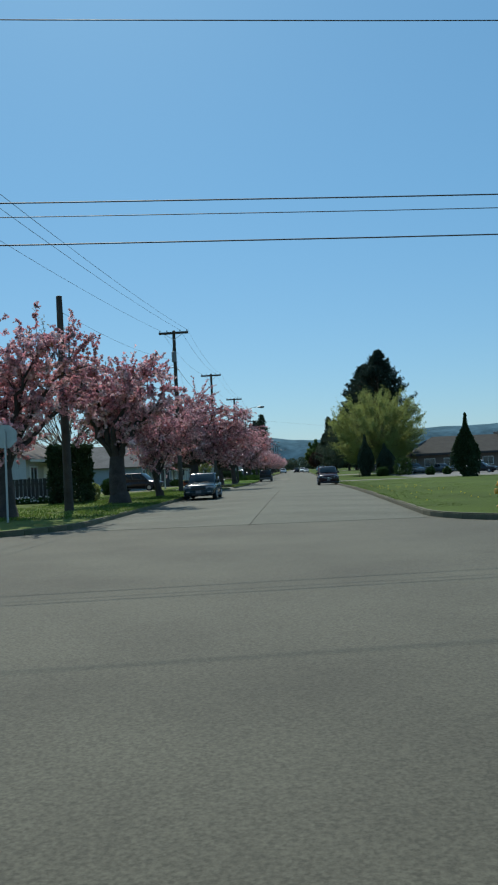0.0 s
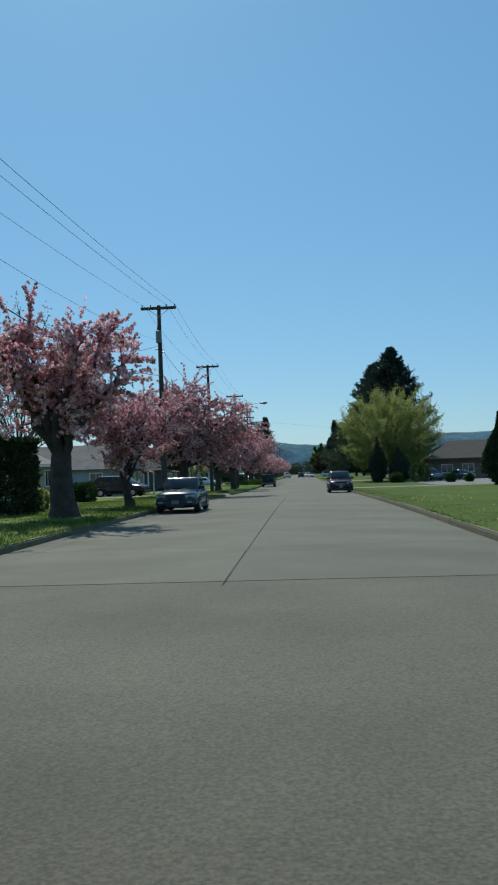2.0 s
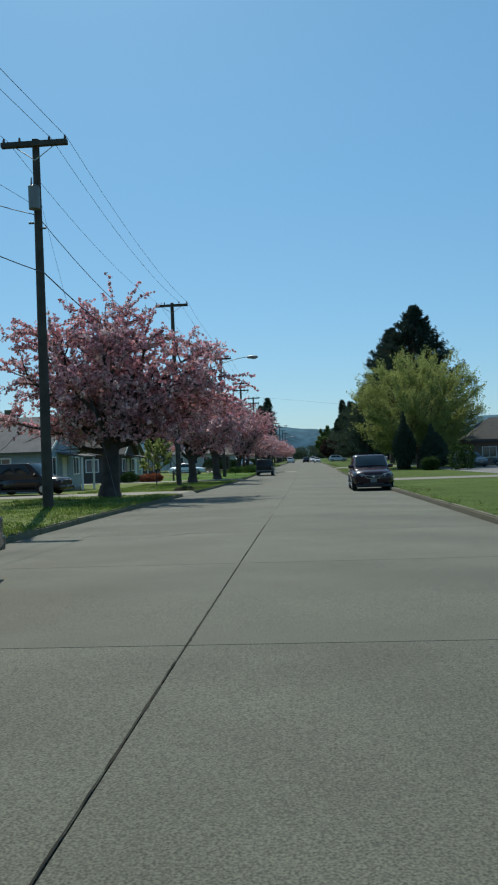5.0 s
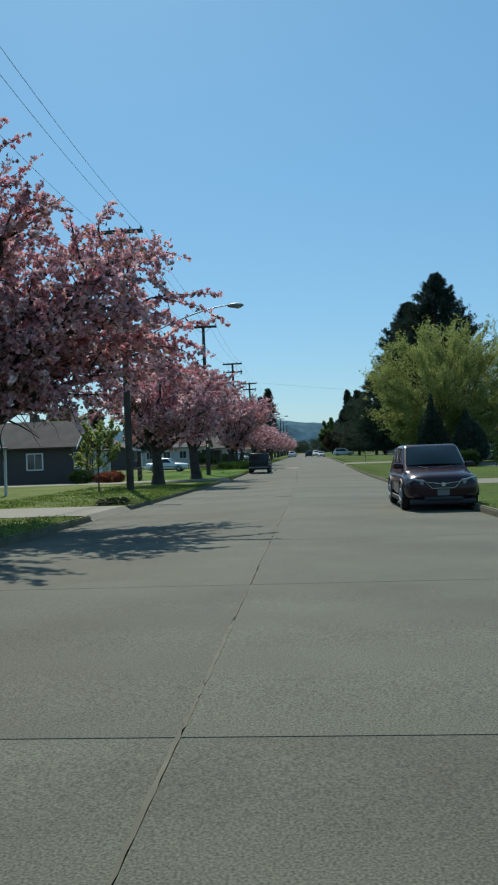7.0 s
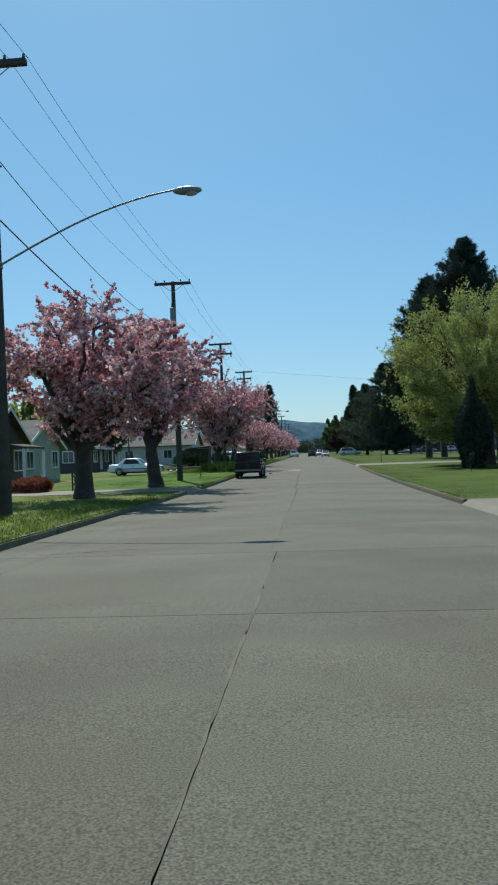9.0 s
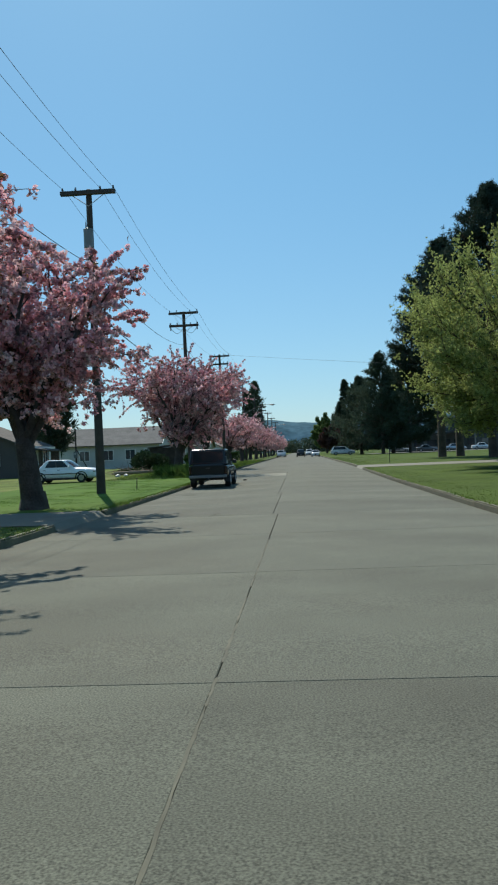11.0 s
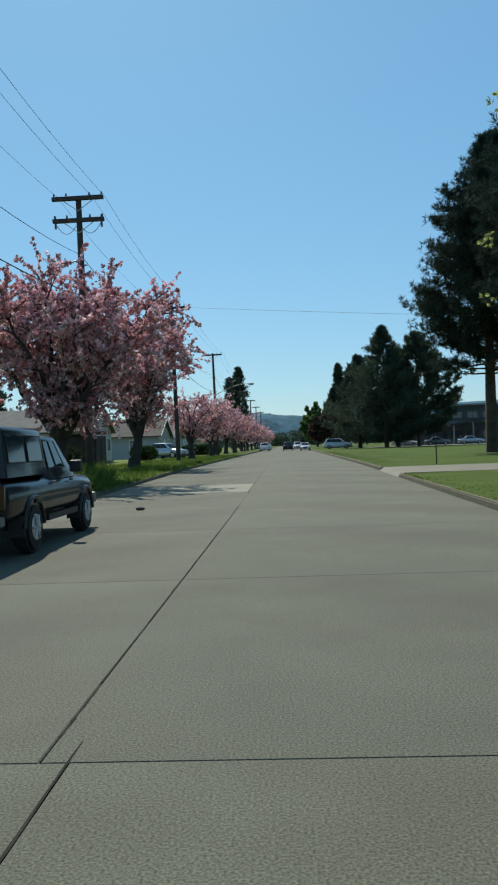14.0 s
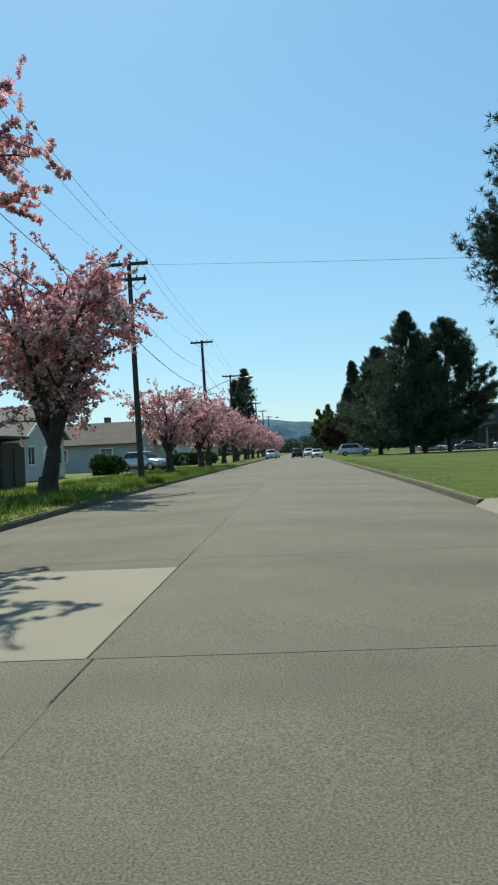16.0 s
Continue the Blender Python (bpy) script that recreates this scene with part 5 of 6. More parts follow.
P_TEAL = paint("dark_teal_paint", (0.010, 0.028, 0.036), 0.1)
P_MAROON = paint("dark_maroon_paint", (0.03, 0.010, 0.015), 0.1)
P_BLACK = paint("faded_black_paint", (0.018, 0.019, 0.02), 0.1)
P_WHITE = paint("white_car_paint", (0.72, 0.73, 0.74), 0.0)
P_SILVER = paint("silver_paint", (0.45, 0.46, 0.48), 0.6)
P_RED = paint("dark_brown_paint", (0.028, 0.018, 0.016), 0.2)
P_GREY = paint("grey_paint", (0.16, 0.17, 0.18), 0.4)

car("sedan", -4.74, 44.6, 0, P_TEAL, "dark blue-green sedan parked by the kerb, nose towards the corner")
car("suv", 3.2, 76.8, 0, P_MAROON, "dark maroon sport utility vehicle parked beside the lawn")
pickup(-4.66, 129.0, 180, P_BLACK, "faded black pickup truck with a canopy and dull rear bumper")
car("van", -15.5, 80.5, 80, P_RED, "dark brown minivan parked on a driveway beside a house")
car("sedan", -15.0, 138.5, 88, P_WHITE, "white sedan parked across a front yard")
car("suv", -13.5, 206, 60, P_SILVER, "silver sport utility vehicle parked on a driveway")
car("suv", -4.9, 282, 180, P_WHITE, "white sport utility vehicle parked far along the street")
car("sedan", -4.9, 305, 180, P_WHITE, "white sedan parked far along the street")
car("sedan", 2.9, 262, 0, P_WHITE, "pale sedan parked far along the street by the lawn")
car("suv", 2.0, 300, 0, P_WHITE, "white sport utility vehicle far along the street")
car("suv", -0.2, 276, 180, P_BLACK, "dark sport utility vehicle standing far along the street")
for k, (shape, x, y, turn, col, text) in enumerate((
        ("suv", 18.8, 131, 20, P_GREY, "grey sport utility vehicle in the car park"), ("sedan", 23.0, 129.5, 30, P_GREY, "grey sedan in the car park by the lawn"),
        ("suv", 28.4, 129, 15, P_WHITE, "white sport utility vehicle in the car park"), ("sedan", 25.6, 114, 60, P_BLACK, "black sedan in the car park"),
        ("van", 8.4, 257, 90, P_WHITE, "white hatchback parked where the lawn ends"), ("sedan", 20.6, 261, 80, P_WHITE, "white sedan parked beyond the lawn under the firs"),
        ("sedan", 26.0, 260, 85, P_GREY, "grey sedan parked beyond the lawn"), ("sedan", 31.6, 259, 85, P_SILVER, "silver hatchback parked where the lawn ends"), ("sedan", 37.2, 259, 85, P_WHITE, "white sedan in a row of cars parked beyond the lawn"))):
    car(shape, x, y, turn, col, text, "cars in the car park")


# ---- houses ----
def window(parent, x, y, z, w, h, axis, out, frame_mat=M_WHITE):
    """A framed window on a wall that faces along the axis ('x' or 'y') with sign out."""
    m = Matrix.Translation((x, y, z))
    if axis == "x":
        m = m @ Matrix.Rotation(radians(90 if out > 0 else -90), 4, "Z")
    elif out > 0:
        m = m @ Matrix.Rotation(radians(180), 4, "Z")
    rim = bmesh.new()
    for sx in (-1, 1):
        box((0.09, 0.09, h + 0.18), (sx * (w / 2 + 0.045), -0.02, 0), bm=rim)
        box((w, 0.088, 0.09), (0, -0.02, sx * (h / 2 + 0.045)), bm=rim)
    box((0.04, 0.06, h), (0, -0.015, 0), bm=rim)
    bmesh.ops.transform(rim, matrix=m, verts=rim.verts)
    win = part("window", rim, frame_mat, parent)
    gl = box((w, 0.02, h), (0, 0.0, 0))
    bmesh.ops.transform(gl, matrix=m, verts=gl.verts)
    part("pane", gl, M_WIN, win)


def house(x, y, w, d, eave, ridge, wall, roof, label, along="x", windows=3, porch=False, turn=0, side=(0.28, 0.72), chimney=True):
    """A one-storey house; its front, of width w, faces +x, its depth d runs back along -x. along: the ridge's direction."""
    h = thing("house", here(x, y, turn), label, "house")
    b = bmesh.new()
    x0, x1, y0, y1 = -d, 0.0, -w / 2, w / 2
    if along == "y":
        prof = [(x0, -0.3), (x1, -0.3), (x1, eave), ((x0 + x1) / 2, ridge), (x0, eave)]
        rings = [[(px, yy, pz) for px, pz in prof] for yy in (y0, y1)]
    else:
        prof = [(y0, -0.3), (y1, -0.3), (y1, eave), (0, ridge), (y0, eave)]
        rings = [[(xx, py, pz) for py, pz in prof] for xx in (x0, x1)]
    loft(rings, b)
    part("wall", b, wall, h)
    o = 0.45
    if along == "y":
        cx, run = (x0 + x1) / 2, d / 2
        drop = (ridge - eave) / run * o
        for s in (-1, 1):
            pts = [(cx, y0 - o, ridge + 0.05), (cx, y1 + o, ridge + 0.05), (cx + s * (run + o), y1 + o, eave - drop + 0.05), (cx + s * (run + o), y0 - o, eave - drop + 0.05)]
            part("roof", slab_of(pts if s < 0 else pts[::-1], -0.12), roof, h)
            part("fascia", box((0.04, w + 2 * o, 0.2), (cx + s * (run + o + 0.02), 0, eave - drop + 0.06)), M_WHITE, h)
    else:
        run = w / 2
        drop = (ridge - eave) / run * o
        for s in (-1, 1):
            pts = [(x0 - o, 0, ridge + 0.05), (x1 + o, 0, ridge + 0.05), (x1 + o, s * (run + o), eave - drop + 0.05), (x0 - o, s * (run + o), eave - drop + 0.05)]
            part("roof", slab_of(pts if s > 0 else pts[::-1], -0.12), roof, h)
            for xx in (x1 + o + 0.02, x0 - o - 0.02):
                part("barge_board", slab_of([(xx, 0, ridge + 0.16), (xx, 0, ridge - 0.06), (xx, s * (run + o), eave - drop - 0.06), (xx, s * (run + o), eave - drop + 0.16)], 0.03), M_WHITE, h)
    for k in range(windows):
        yy = y0 + w * (k + 0.5) / windows
        if k == windows // 2:
            dr = part("door", box((0.06, 0.95, 2.05), (0.02, yy, 1.25), 0.01), M_WHITE, h, "pale front door")
            part("handle", box((0.05, 0.03, 0.12), (0.07, yy + 0.36, 1.2), 0.008), M_STEEL, dr)
            part("step", box((0.9, 1.4, 0.45), (0.5, yy, 0.0), 0.02), M_WALK, h)
        else:
            window(h, 0.03, yy, 1.65, 1.3, 1.1, "x", 1)
    for k in side:
        window(h, x0 + d * k, y0 - 0.03, 1.65, 1.1, 1.1, "y", -1)
    if porch:
        part("porch_roof", slab_of([(0, -1.6, eave - 0.1), (1.8, -1.6, eave - 0.4), (1.8, 1.6, eave - 0.4), (0, 1.6, eave - 0.1)], 0.12), roof, h)
        for s in (-1.45, 1.45):
            part("porch_post", box((0.12, 0.12, eave - 0.3), (1.65, s, (eave - 0.5) / 2), 0.01), M_WHITE, h)
    if chimney:
        part("chimney", box((0.6, 0.6, 1.1), (x0 + d * 0.6, w * 0.12, ridge + 0.2), 0.02), M_KERB, h)
    return h


S_WHITE, S_GREY, S_BLUE = siding("white_siding", (0.5, 0.5, 0.49)), siding("grey_siding", (0.34, 0.36, 0.36)), siding("blue_grey_siding", (0.26, 0.33, 0.38))
S_DARK, S_TAN, S_GREEN = siding("dark_brown_siding", (0.07, 0.06, 0.055)), siding("tan_siding", (0.36, 0.32, 0.25)), siding("sage_siding", (0.30, 0.34, 0.28))
house(-16.8, 55, 8, 8, 2.8, 4.6, S_WHITE, M_SHINGLE2, "small white gabled house with a little porch", "y", 3, True)
house(-18.5, 67, 8, 9, 2.7, 4.8, S_TAN, M_SHINGLE, "low tan house with a grey shingle roof", "y", 3)
house(-16.3, 90.3, 8, 10, 2.7, 4.9, S_BLUE, M_SHINGLE, "blue-grey bungalow with a grey gabled roof", "x", 3, True)
house(-17.5, 115.5, 6, 10, 2.8, 4.6, S_DARK, M_SHINGLE2, "dark brown bungalow with white framed windows", "x", 3, True)
house(-19.2, 127, 8, 9, 2.5, 4.3, S_GREEN, M_SHINGLE, "grey-green house with a gabled roof", "x", 3)
house(-17.0, 189, 9, 12, 2.9, 4.9, S_WHITE, M_SHINGLE, "long white house with a grey shingle roof", "x", 3, side=(0.25, 0.49, 0.71, 0.90), chimney=False)
house(-23.0, 157.5, 7, 9, 2.6, 4.4, S_DARK, M_SHINGLE2, "low dark brown house with a shaded porch", "y", 3, True, chimney=False)
house(-15.5, 217, 10, 10, 2.7, 4.8, S_GREY, M_SHINGLE2, "long grey house with a dark shingle roof", "x", 3)
house(-17.0, 240, 12, 9, 2.7, 4.8, S_GREEN, M_SHINGLE, "sage green house along the street", "x", 3)
house(-17.0, 268, 12, 9, 2.7, 4.8, S_WHITE, M_SHINGLE, "white house farther along the street", "y", 3)
house(-17.0, 300, 12, 9, 2.7, 4.8, S_TAN, M_SHINGLE2, "tan house farther along the street", "x", 3)

# garden shed
sh = thing("shed", here(-14.2, 171.5), "dark weathered wooden garden shed", "shed")
part("wall", box((2.6, 3.0, 2.3), (0, 0, 1.0), 0.02), M_POLE, sh)
part("roof", slab_of([(-1.5, -1.7, 2.2), (1.5, -1.7, 2.45), (1.5, 1.7, 2.45), (-1.5, 1.7, 2.2)], 0.1), M_SHINGLE2, sh)
part("door", box((0.05, 1.0, 1.9), (1.32, 0.4, 0.95), 0.01), M_POLE, sh)


def long_building(x, y, w, d, eave, ridge, label):
    """A long, low public building; its long front faces -y."""
    h = thing("long_building", here(x, y), label, "building")
    part("wall", box((w, d, eave + 0.3), (w / 2, d / 2, eave / 2 - 0.15)), siding("brown_brick", (0.17, 0.13, 0.105)), h)
    o = 1.2
    for s in (0, 1):
        a, b2 = (-o, d + o) if s else (-o, -o)
        pts = [(-o, -o if not s else d + o, eave), (w + o, -o if not s else d + o, eave), (w - 4, d / 2, ridge), (4, d / 2, ridge)]
        part("roof", slab_of(pts if not s else pts[::-1], -0.15), M_ROOF, h)
    for s in (0, 1):
        xx = w + o if s else -o
        pts = [(xx, -o, eave), (xx, d + o, eave), (w - 4 if s else 4, d / 2, ridge)]
        part("roof", slab_of(pts if s else pts[::-1], -0.15), M_ROOF, h)
    part("fascia", box((w + 2 * o, 0.06, 0.35), (w / 2, -o - 0.03, eave + 0.0)), M_TRIM, h)
    part("side_fascia", box((0.06, d + 2 * o, 0.35), (-o - 0.03, d / 2, eave + 0.0)), M_TRIM, h)
    part("clerestory", box((w * 0.55, d * 0.3, 1.3), (w * 0.62, d * 0.5, ridge - 0.1), 0.03), M_TRIM, h)
    for k in range(int(w / 3.2)):
        window(h, 2 + 3.2 * k, -0.03, 1.6, 1.6, 1.2, "y", -1)
    for k in range(int(d / 3.5)):
        window(h, -0.03, 2 + 3.5 * k, 1.6, 1.5, 1.2, "x", -1)
    part("entrance", box((2.2, 0.1, 2.3), (w * 0.4, -0.05, 1.15), 0.02), M_WIN, h)
    return h


long_building(20.5, 138, 44, 16, 3.0, 6.0, "long low brown building with a broad shingle roof")

def school(x, y, label):
    """A low building of two flat-roofed blocks with pale roof edges and a porch on posts; its front faces -y."""
    h = thing("school_building", here(x, y), label, "building")
    wing = siding("grey_brick", (0.10, 0.10, 0.092))
    for name, x0, w, d, z0, z1 in (("low_wing", 0.0, 42.0, 14.0, -0.3, 4.1), ("upper_block", 9.5, 30.0, 10.0, 4.1, 7.5)):
        block = part(name, box((w, d, z1 - z0), (x0 + w / 2, d / 2 + (2.0 if z0 > 0 else 0), (z0 + z1) / 2)), wing, h)
        part("roof", box((w + 1.6, d + 1.6, 0.16), (x0 + w / 2, d / 2 + (2.0 if z0 > 0 else 0), z1 + 0.08)), M_ROOF, block)
        part("roof_edge", box((w + 1.66, 0.06, 0.34), (x0 + w / 2, (1.2 if z0 > 0 else -0.8) - 0.03, z1 + 0.05)), M_EDGE, block)
        part("roof_edge", box((0.06, d + 1.6, 0.34), (x0 - 0.83, d / 2 + (2.0 if z0 > 0 else 0), z1 + 0.05)), M_EDGE, block)
        for k in range(int(w / 3.0)):
            window(h, x0 + 1.7 + 3.0 * k, (1.97 if z0 > 0 else -0.03), z0 + (1.5 if z0 > 0 else 2.1), 2.0, 1.2, "y", -1, M_TRIM)
    part("porch_roof", slab_of([(8.4, -5.0, 3.7), (17.0, -5.0, 5.1), (17.0, -0.85, 5.1), (8.4, -0.85, 3.7)], 0.25), M_ROOF, h)
    part("porch_edge", slab_of([(8.4, -5.03, 3.4), (17.0, -5.03, 4.8), (17.0, -5.03, 5.2), (8.4, -5.03, 3.8)], 0.05), M_TRIM, h)
    for px, top in ((9.2, 3.5), (12.8, 4.1), (16.4, 4.7)):
        part("porch_post", box((0.3, 0.3, top + 0.3), (px, -4.6, top / 2 - 0.15), 0.02), M_EDGE, h)
    return h


school(21.8, 275, "low grey public building with flat roofs behind parked cars")


# ---- hills ----
def hills(name, y, x0, x1, heights, seed, mat, label):
    n = 160
    v, f = [], []
    for k in range(n + 1):
        u = k / n
        x = x0 + (x1 - x0) * u
        h = heights(x) + 4.0 * noise.noise((x * 0.006, seed, 0)) * 2 + 2.2 * noise.noise((x * 0.03, seed, 3)) + 1.5 * noise.noise((x * 0.11, seed, 5))
        for dy, q in ((0, 0.0), (60, 0.45), (160, 0.8), (330, 1.0), (700, 0.6)):
            v.append((x, y + dy + 25 * noise.noise((x * 0.01, dy, seed)), -5 + (h + 5) * q))
    for k in range(n):
        for i in range(4):
            a = k * 5 + i
            f.append((a, a + 5, a + 6, a + 1))
    tagged(new(name, mesh_of(name, v, f, mat, True)), label, "hills", kind="structure")


# no air haze is rendered; the hills' blue is painted in their materials
hills("backdrop_hills", 2600, -2200, 2600, lambda x: 103 + 22 * math.tanh((x - 180) / 150) * (1 if x > 180 else 0.3) + 16 * math.exp(-((x + 120) / 90) ** 2), 2.0, M_HILL, "far wooded hills across the valley, coloured with blue haze")
hills("backdrop_woods", 1150, -900, 1100, lambda x: 15 + 5 * math.sin(x * 0.012), 7.0, M_HILL2, "nearer dark line of trees and low hills, coloured with haze")


# ---- loose things ----
dz = thing("fallen_branch", here(-6.5, 79.9, 20) @ Matrix.Scale(0.55, 4), "pile of cut dark branches on the grass by the driveway", "branch")
rng = np.random.default_rng(5)
sticks = [(grow(rng, (rng.uniform(-0.7, 0.7), rng.uniform(-0.4, 0.4), rng.uniform(0.02, 0.22)), rng.normal(size=3) * (1, 0.6, 0.1), rng.uniform(0.5, 1.2), 0, 0.15, 3), 0.03, 0.012) for _ in range(60)]
put("brushwood", quick("brushwood", *tubes(sticks, 5), M_RUBBLE), dz)
put("foliage", quick("foliage", *shrub_leaves(201, 0.9, 0.5, 0.35, 260, 0.16), M_SHRUB), dz)
dz = thing("brush_pile", here(-13.8, 152.5, 70) @ Matrix.Scale(0.65, 4), "pile of cut branches and brush in a front yard", "branch")
sticks = [(grow(rng, (rng.uniform(-2.5, 2.5), rng.uniform(-1, 1), rng.uniform(0.05, 0.6)), rng.normal(size=3) * (1, 0.6, 0.15), rng.uniform(0.8, 2.2), 0, 0.12, 4), 0.05, 0.015) for _ in range(90)]
put("brushwood", quick("brushwood", *tubes(sticks, 5), M_RUBBLE), dz)
put("foliage", quick("foliage", *shrub_leaves(202, 2.4, 1.1, 0.6, 700, 0.2), M_HEDGE), dz)
lg = thing("log", here(-12.3, 149.2, 4), "long pale barkless log lying in a front yard", "log")
part("stem", rod((-2.0, 0, 0.16), (2.1, 0.1, 0.3), 0.15, 0.08, 10), M_RUBBLE, lg)
part("branch_stub", rod((0.6, 0, 0.24), (0.9, -0.1, 0.62), 0.05, 0.03, 7), M_RUBBLE, lg)
part("branch_stub", rod((-0.7, 0, 0.2), (-1.0, 0.05, 0.55), 0.05, 0.03, 7), M_RUBBLE, lg)
bag = bmesh.new()
bmesh.ops.create_icosphere(bag, subdivisions=3, radius=1)
for vtx in bag.verts:
    lump = 1 + 0.28 * noise.noise(vtx.co * 1.9) + 0.1 * noise.noise(vtx.co * 5)
    vtx.co = Vector((vtx.co.x * 0.2 * lump, vtx.co.y * 0.15 * lump, max(vtx.co.z * 0.12 * lump, -0.07)))
bag_me = bpy.data.meshes.new("rubbish_bag")
bag.to_mesh(bag_me)
bag_me.materials.append(M_BAG)
for bx, by, turn in ((-13.4, 146.2, 0), (-12.9, 146.7, 130)):
    ob = tagged(new("rubbish_bag", bag_me), "crumpled white plastic bag on the grass", "bag", "bags in the yard")
    ob.matrix_basis = here(bx, by, turn, 0.07)
clod = bmesh.new()
bmesh.ops.create_icosphere(clod, subdivisions=2, radius=1)
for vtx in clod.verts:
    vtx.co = Vector((vtx.co.x * 0.11, vtx.co.y * 0.07, vtx.co.z * 0.045)) * (1 + 0.3 * noise.noise(vtx.co * 2.3))
clod_me = bpy.data.meshes.new("clod")
clod.to_mesh(clod_me)
clod_me.materials.append(M_BARK)
ob = tagged(new("dirt_clod", clod_me), "small dark clod of debris lying on the road", "debris")
ob.location = (-3.52, 134.8, gz(134.8) + 0.035)


sp = thing("service_post", here(-21.6, 165), "weathered wooden service post with a meter box and a brace", "post")
part("shaft", rod((0, 0, -0.4), (0, 0, 4.2), 0.09, 0.075, 8), M_POLE, sp)
part("brace", rod((0.08, 0, 2.2), (1.35, 0, -0.1), 0.05, 0.05, 6), M_POLE, sp)
mb = part("meter_box", box((0.34, 0.2, 0.62), (0, -0.17, 1.75), 0.03), M_TANK, sp)
part("meter", rod((0, -0.27, 1.85), (0, -0.36, 1.85), 0.1, 0.09, 12), M_STEEL, mb)

# low rail fence by the dark house
fe = thing("rail_fence", here(-12.6, 113.0, 8), "low dark wooden rail fence in a front garden", "fence")
for k in range(5):
    part("post", box((0.08, 0.08, 1.1), (0, k * 0.9 - 1.8, 0.4), 0.01), M_POLE, fe)
for z in (0.35, 0.75):
    part("rail", box((0.04, 3.7, 0.09), (0.06, 0, z), 0.008), M_POLE, fe)


# ---- kerbs and road slabs ----
def kerb_piece(length):
    k = box((0.16, length - 0.012, 0.36), (0, 0, -0.03), 0.0)
    bmesh.ops.bevel(k, geom=[e for e in k.edges if abs(e.verts[0].co.x - e.verts[1].co.x) < 1e-4 and e.verts[0].co.z > 0 and e.verts[1].co.z > 0 and abs(e.verts[0].co.y - e.verts[1].co.y) > 0.1], offset=0.03, segments=2, affect="EDGES")
    me = bpy.data.meshes.new("kerb_stone")
    k.to_mesh(me)
    k.free()
    me.materials.append(M_KERB)
    return me


KERB3 = kerb_piece(3.0)
KERB1 = kerb_piece(0.75)


def kerb(name, x_face, side, y0, gaps, label):
    t = thing(name, Matrix(), label, "kerb", kind="structure")
    jit = random.Random(3)
    stops = [y0 + 4.5] + [v for g in gaps for v in g] + [330.0]
    for a, b in zip(stops[::2], stops[1::2]):
        n = round((b - a) / 3.0)
        ln = (b - a) / n
        for k in range(n):
            mid = a + (k + 0.5) * ln
            ob = put("kerb_stone", KERB3, t)
            slope = math.atan2(gz(mid + ln / 2) - gz(mid - ln / 2), ln)
            ob.matrix_basis = (Matrix.Translation((x_face + side * 0.08 + jit.uniform(-0.008, 0.008), mid, gz(mid) + jit.uniform(-0.006, 0.006)))
                               @ Matrix.Rotation(slope, 4, "X") @ Matrix.Diagonal((1, ln / 3.0, 1, 1)))
    pts = rounded_edge(x_face, side, y0, steps=10)[2:]
    for a, b in zip(pts, pts[1:]):
        a, b = Vector((*a, 0)), Vector((*b, 0))
        n = max(int(round((b - a).length / 0.78)), 1)
        for k in range(n):
            p = a.lerp(b, (k + 0.5) / n)
            d = (b - a).normalized()
            ob = put("kerb_stone", KERB1, t)
            ob.matrix_basis = Matrix.Translation((p.x + side * 0.08 * abs(d.y), p.y + 0.08 * abs(d.x), gz(p.y))) @ Matrix.Rotation(math.atan2(-d.x, d.y), 4, "Z") @ Matrix.Diagonal((1, (b - a).length / n / 0.75, 1, 1))


kerb("kerb_left", LX, -1, 19.8, ((74.4, 79.0), (106.4, 111.0)), "weathered mossy concrete kerb along the grass verge")
kerb("kerb_right", RX, 1, 18.6, ((88.2, 94.2), (145.8, 151.9)), "weathered concrete kerb along the mown lawn")


def slab_mesh(x0, x1, length, y):
    """One road slab with chamfered edges, laid to the street's fall."""
    g, e = 0.004, 0.002
    xa, xb, ya, yb = x0 + g, x1 - g, e, length - e
    h = lambda yy: gz(y + yy) - gz(y)
    v = [(xa, ya, h(ya) - 0.05), (xb, ya, h(ya) - 0.05), (xb, yb, h(yb) - 0.05), (xa, yb, h(yb) - 0.05),
         (xa, ya, h(ya) - 0.008), (xb, ya, h(ya) - 0.008), (xb, yb, h(yb) - 0.008), (xa, yb, h(yb) - 0.008),
         (xa + 0.007, ya + 0.006, h(ya)), (xb - 0.007, ya + 0.006, h(ya)), (xb - 0.007, yb - 0.006, h(yb)), (xa + 0.007, yb - 0.006, h(yb))]
    f = [(3, 2, 1, 0)]
    for lo2 in (0, 4):
        for i in range(4):
            j = (i + 1) % 4
            f.append((lo2 + i, lo2 + j, lo2 + 4 + j, lo2 + 4 + i))
    f.append((8, 9, 10, 11))
    return mesh_of("road_slab", v, f, M_SLAB)


def mid_at(y):
    """Where the middle joint lies; it steps aside along the street."""
    return MID if y < 83 else -0.96 if y < 109.4 else -1.1 if y < 119.7 else -1.24 if y < 140 else -1.29


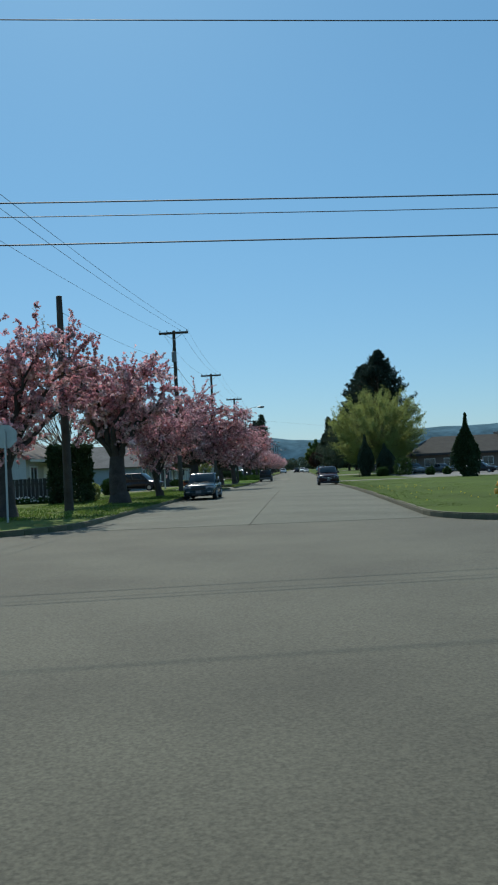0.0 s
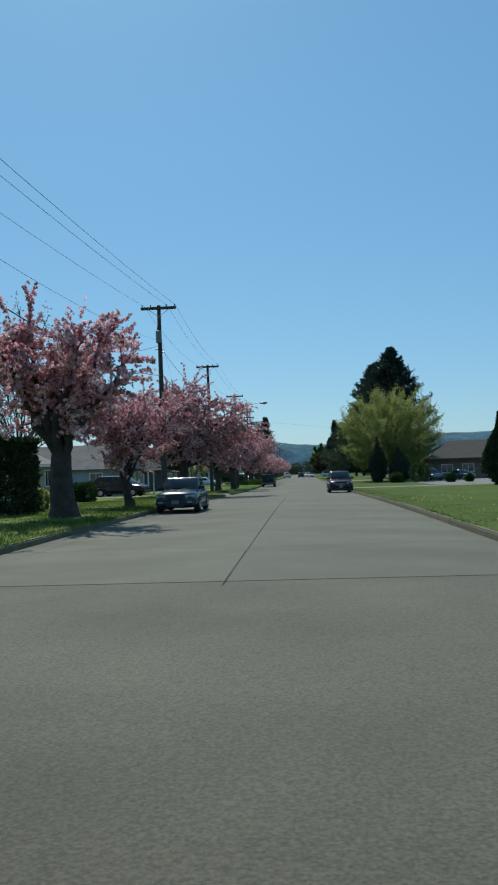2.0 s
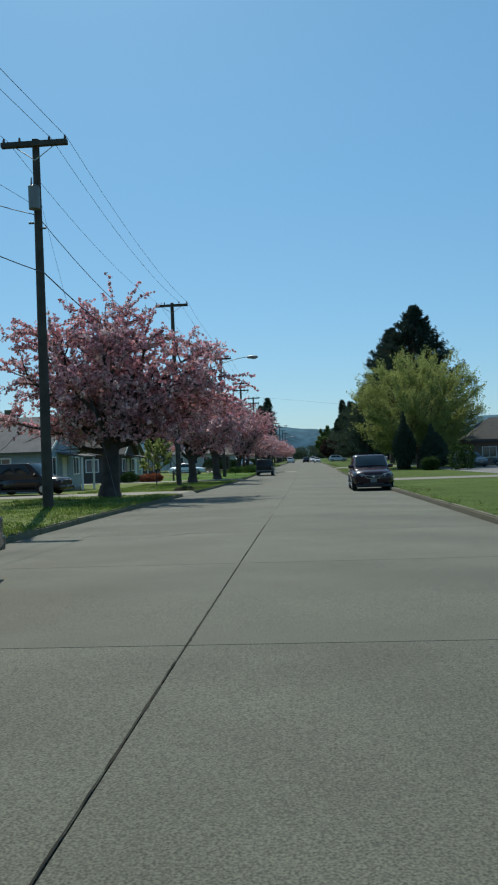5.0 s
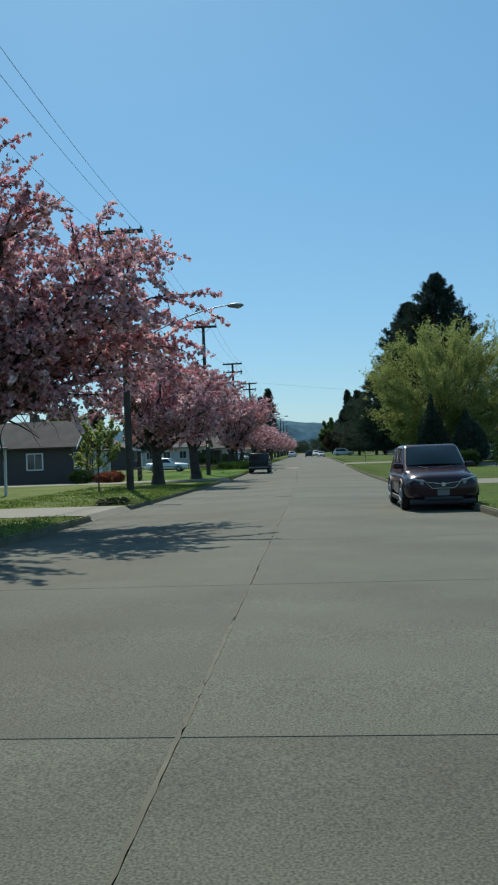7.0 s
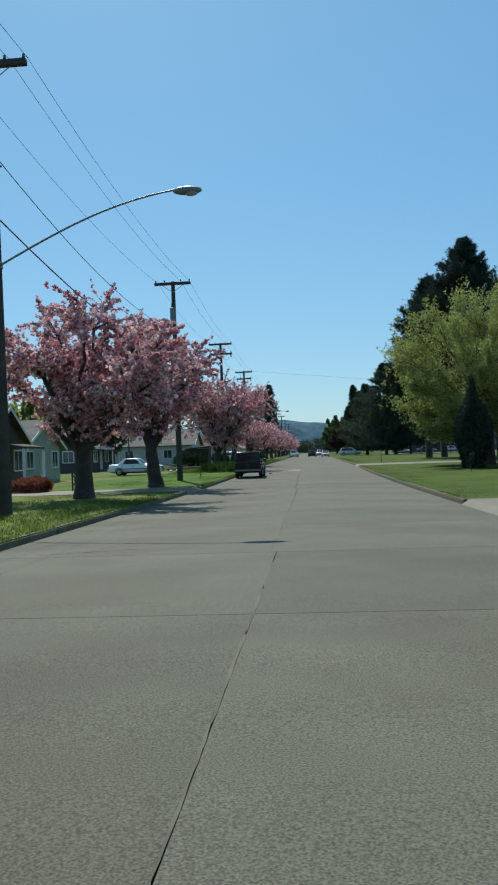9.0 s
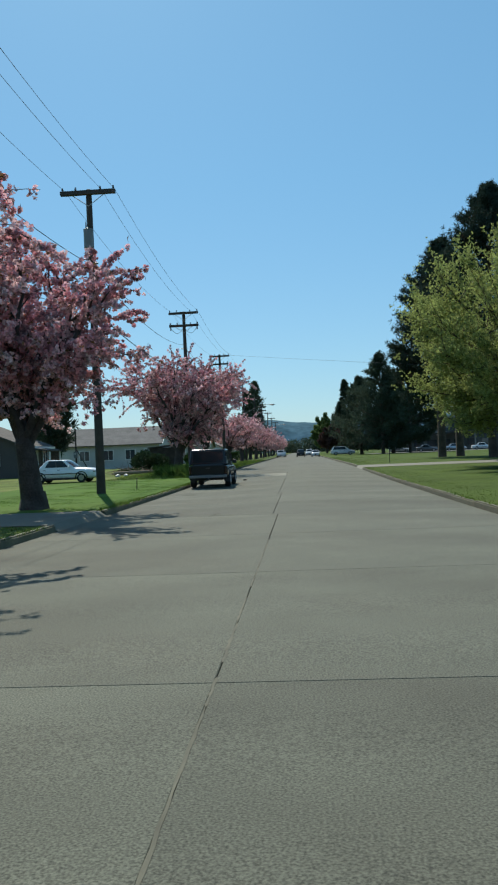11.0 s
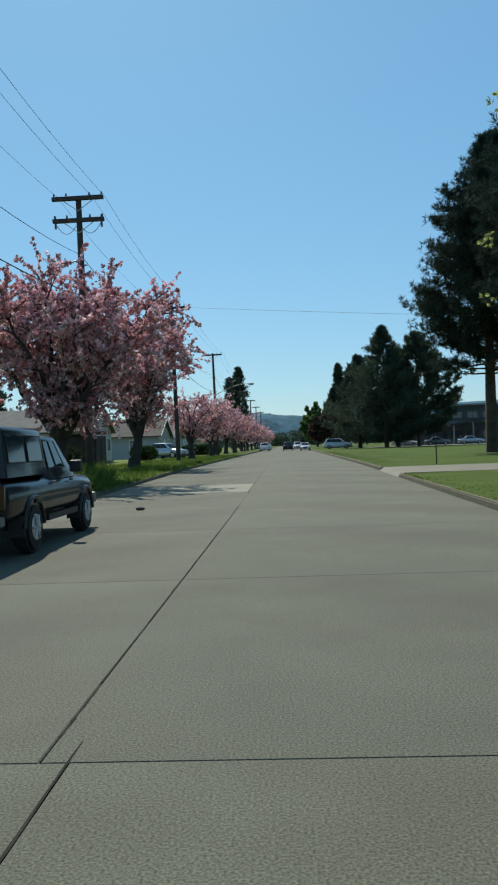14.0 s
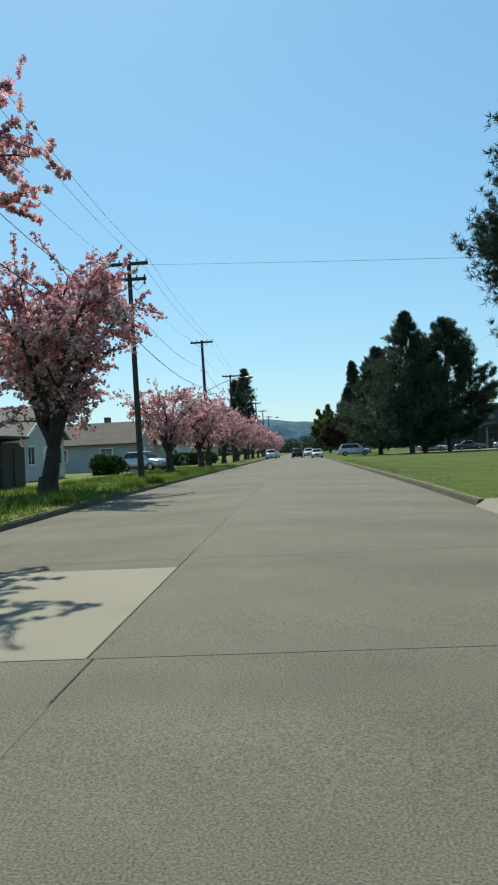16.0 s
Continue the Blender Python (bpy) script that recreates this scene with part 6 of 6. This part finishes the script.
road = thing("road", Matrix(), "worn grey concrete street of large slabs with tarred joints", "road", kind="structure")
shared = {}
LENGTH = 5.15
y = 140.35 - 23 * LENGTH
while y < 330:
    mid = mid_at(y + LENGTH / 2)
    for x0, x1 in ((LX, mid), (mid, RX)):
        if x0 == LX and 142 < y + LENGTH / 2 < 144:
            continue
        level = y > 168
        key = (x0, x1)
        me = shared.get(key) if level else None
        if me is None:
            me = slab_mesh(x0, x1, LENGTH, y)
            if level:
                shared[key] = me
        ob = put("road_slab", me, road)
        ob.location = (0, y, gz(y))
    y += LENGTH
new_slab = put("new_road_slab", slab_mesh(LX, mid_at(142), 4.4, 140.35), road, "pale newly cast concrete slab")
put("road_slab", slab_mesh(LX, mid_at(142), LENGTH - 4.4, 144.75), road).location = (0, 144.75, gz(144.75))
new_slab.location = (0, 140.35, gz(140.35) + 0.002)
new_slab.data.materials.clear()
new_slab.data.materials.append(M_PATCH)
strip("far_road", [LX, MID, RX], [330, 400, 700], 0.0, M_SLAB, "far concrete road surface", "road")


# tar, sand and crumbled edges along the middle joint
jit = random.Random(17)
y = 21.5
while y < 205:
    ln = jit.uniform(0.5, 2.4)
    dark = y < 54 or 103 < y < 134.5
    if not 139.5 < y + ln / 2 < 146:
        v, f, n = [], [], 12
        wide = jit.uniform(0.005, 0.011) if dark else jit.uniform(0.008, 0.014)
        drift = jit.uniform(-0.006, 0.006)
        for k in range(n + 1):
            yy = y + ln * k / n
            for sx in (-1, 1):
                v.append((mid_at(y + ln / 2) + drift + sx * wide * jit.uniform(0.35, 1.6) * (0.3 if k in (0, n) else 1), yy, gz(yy) + 0.003))
        for k in range(n):
            f.append((2 * k, 2 * k + 1, 2 * k + 3, 2 * k + 2))
        put("joint_filling", mesh_of("joint_filling", v, f, M_JOINT if dark else M_FILL), road, "crumbled dark tar joint" if dark else "pale sandy joint filling")
    y += ln + jit.choice((0.0, 0.0, 0.1, 0.4))


# cracks in the slabs, filled with dirt
def crack(a, b, seed, width=0.03):
    rng = np.random.default_rng(seed)
    a, b = np.array(a, float), np.array(b, float)
    n = 16
    side = np.array((-(b - a)[1], (b - a)[0])) / np.linalg.norm(b - a)
    v, f, off = [], [], 0.0
    for k in range(n + 1):
        off = off * 0.7 + rng.normal() * 0.05
        p = a + (b - a) * k / n + side * off
        w = width * rng.uniform(0.3, 1.0) * (0.25 + math.sin(math.pi * k / n))
        for s in (-1, 1):
            q = p + side * s * w / 2
            v.append((q[0], q[1], gz(q[1]) + 0.003))
    for k in range(n):
        f.append((2 * k, 2 * k + 1, 2 * k + 3, 2 * k + 2))
    put("crack", mesh_of("crack", v, f, M_JOINT), road)


for k, (a, b) in enumerate((((-3.0, 109.2), (-2.6, 109.6)), ((-2.7, 109.55), (-2.15, 109.7)), ((-2.6, 109.6), (-2.55, 110.4)), ((-3.3, 108.6), (-1.9, 108.8)), ((-3.4, 52.0), (-2.0, 53.2)),
                            ((-4.8, 84.0), (-3.0, 84.8)))):
    crack(a, b, k)
crack((-5.05, 120.85), (-4.4, 120.7), 21, 0.22)
crack((-4.95, 121.1), (-4.5, 120.75), 22, 0.12)
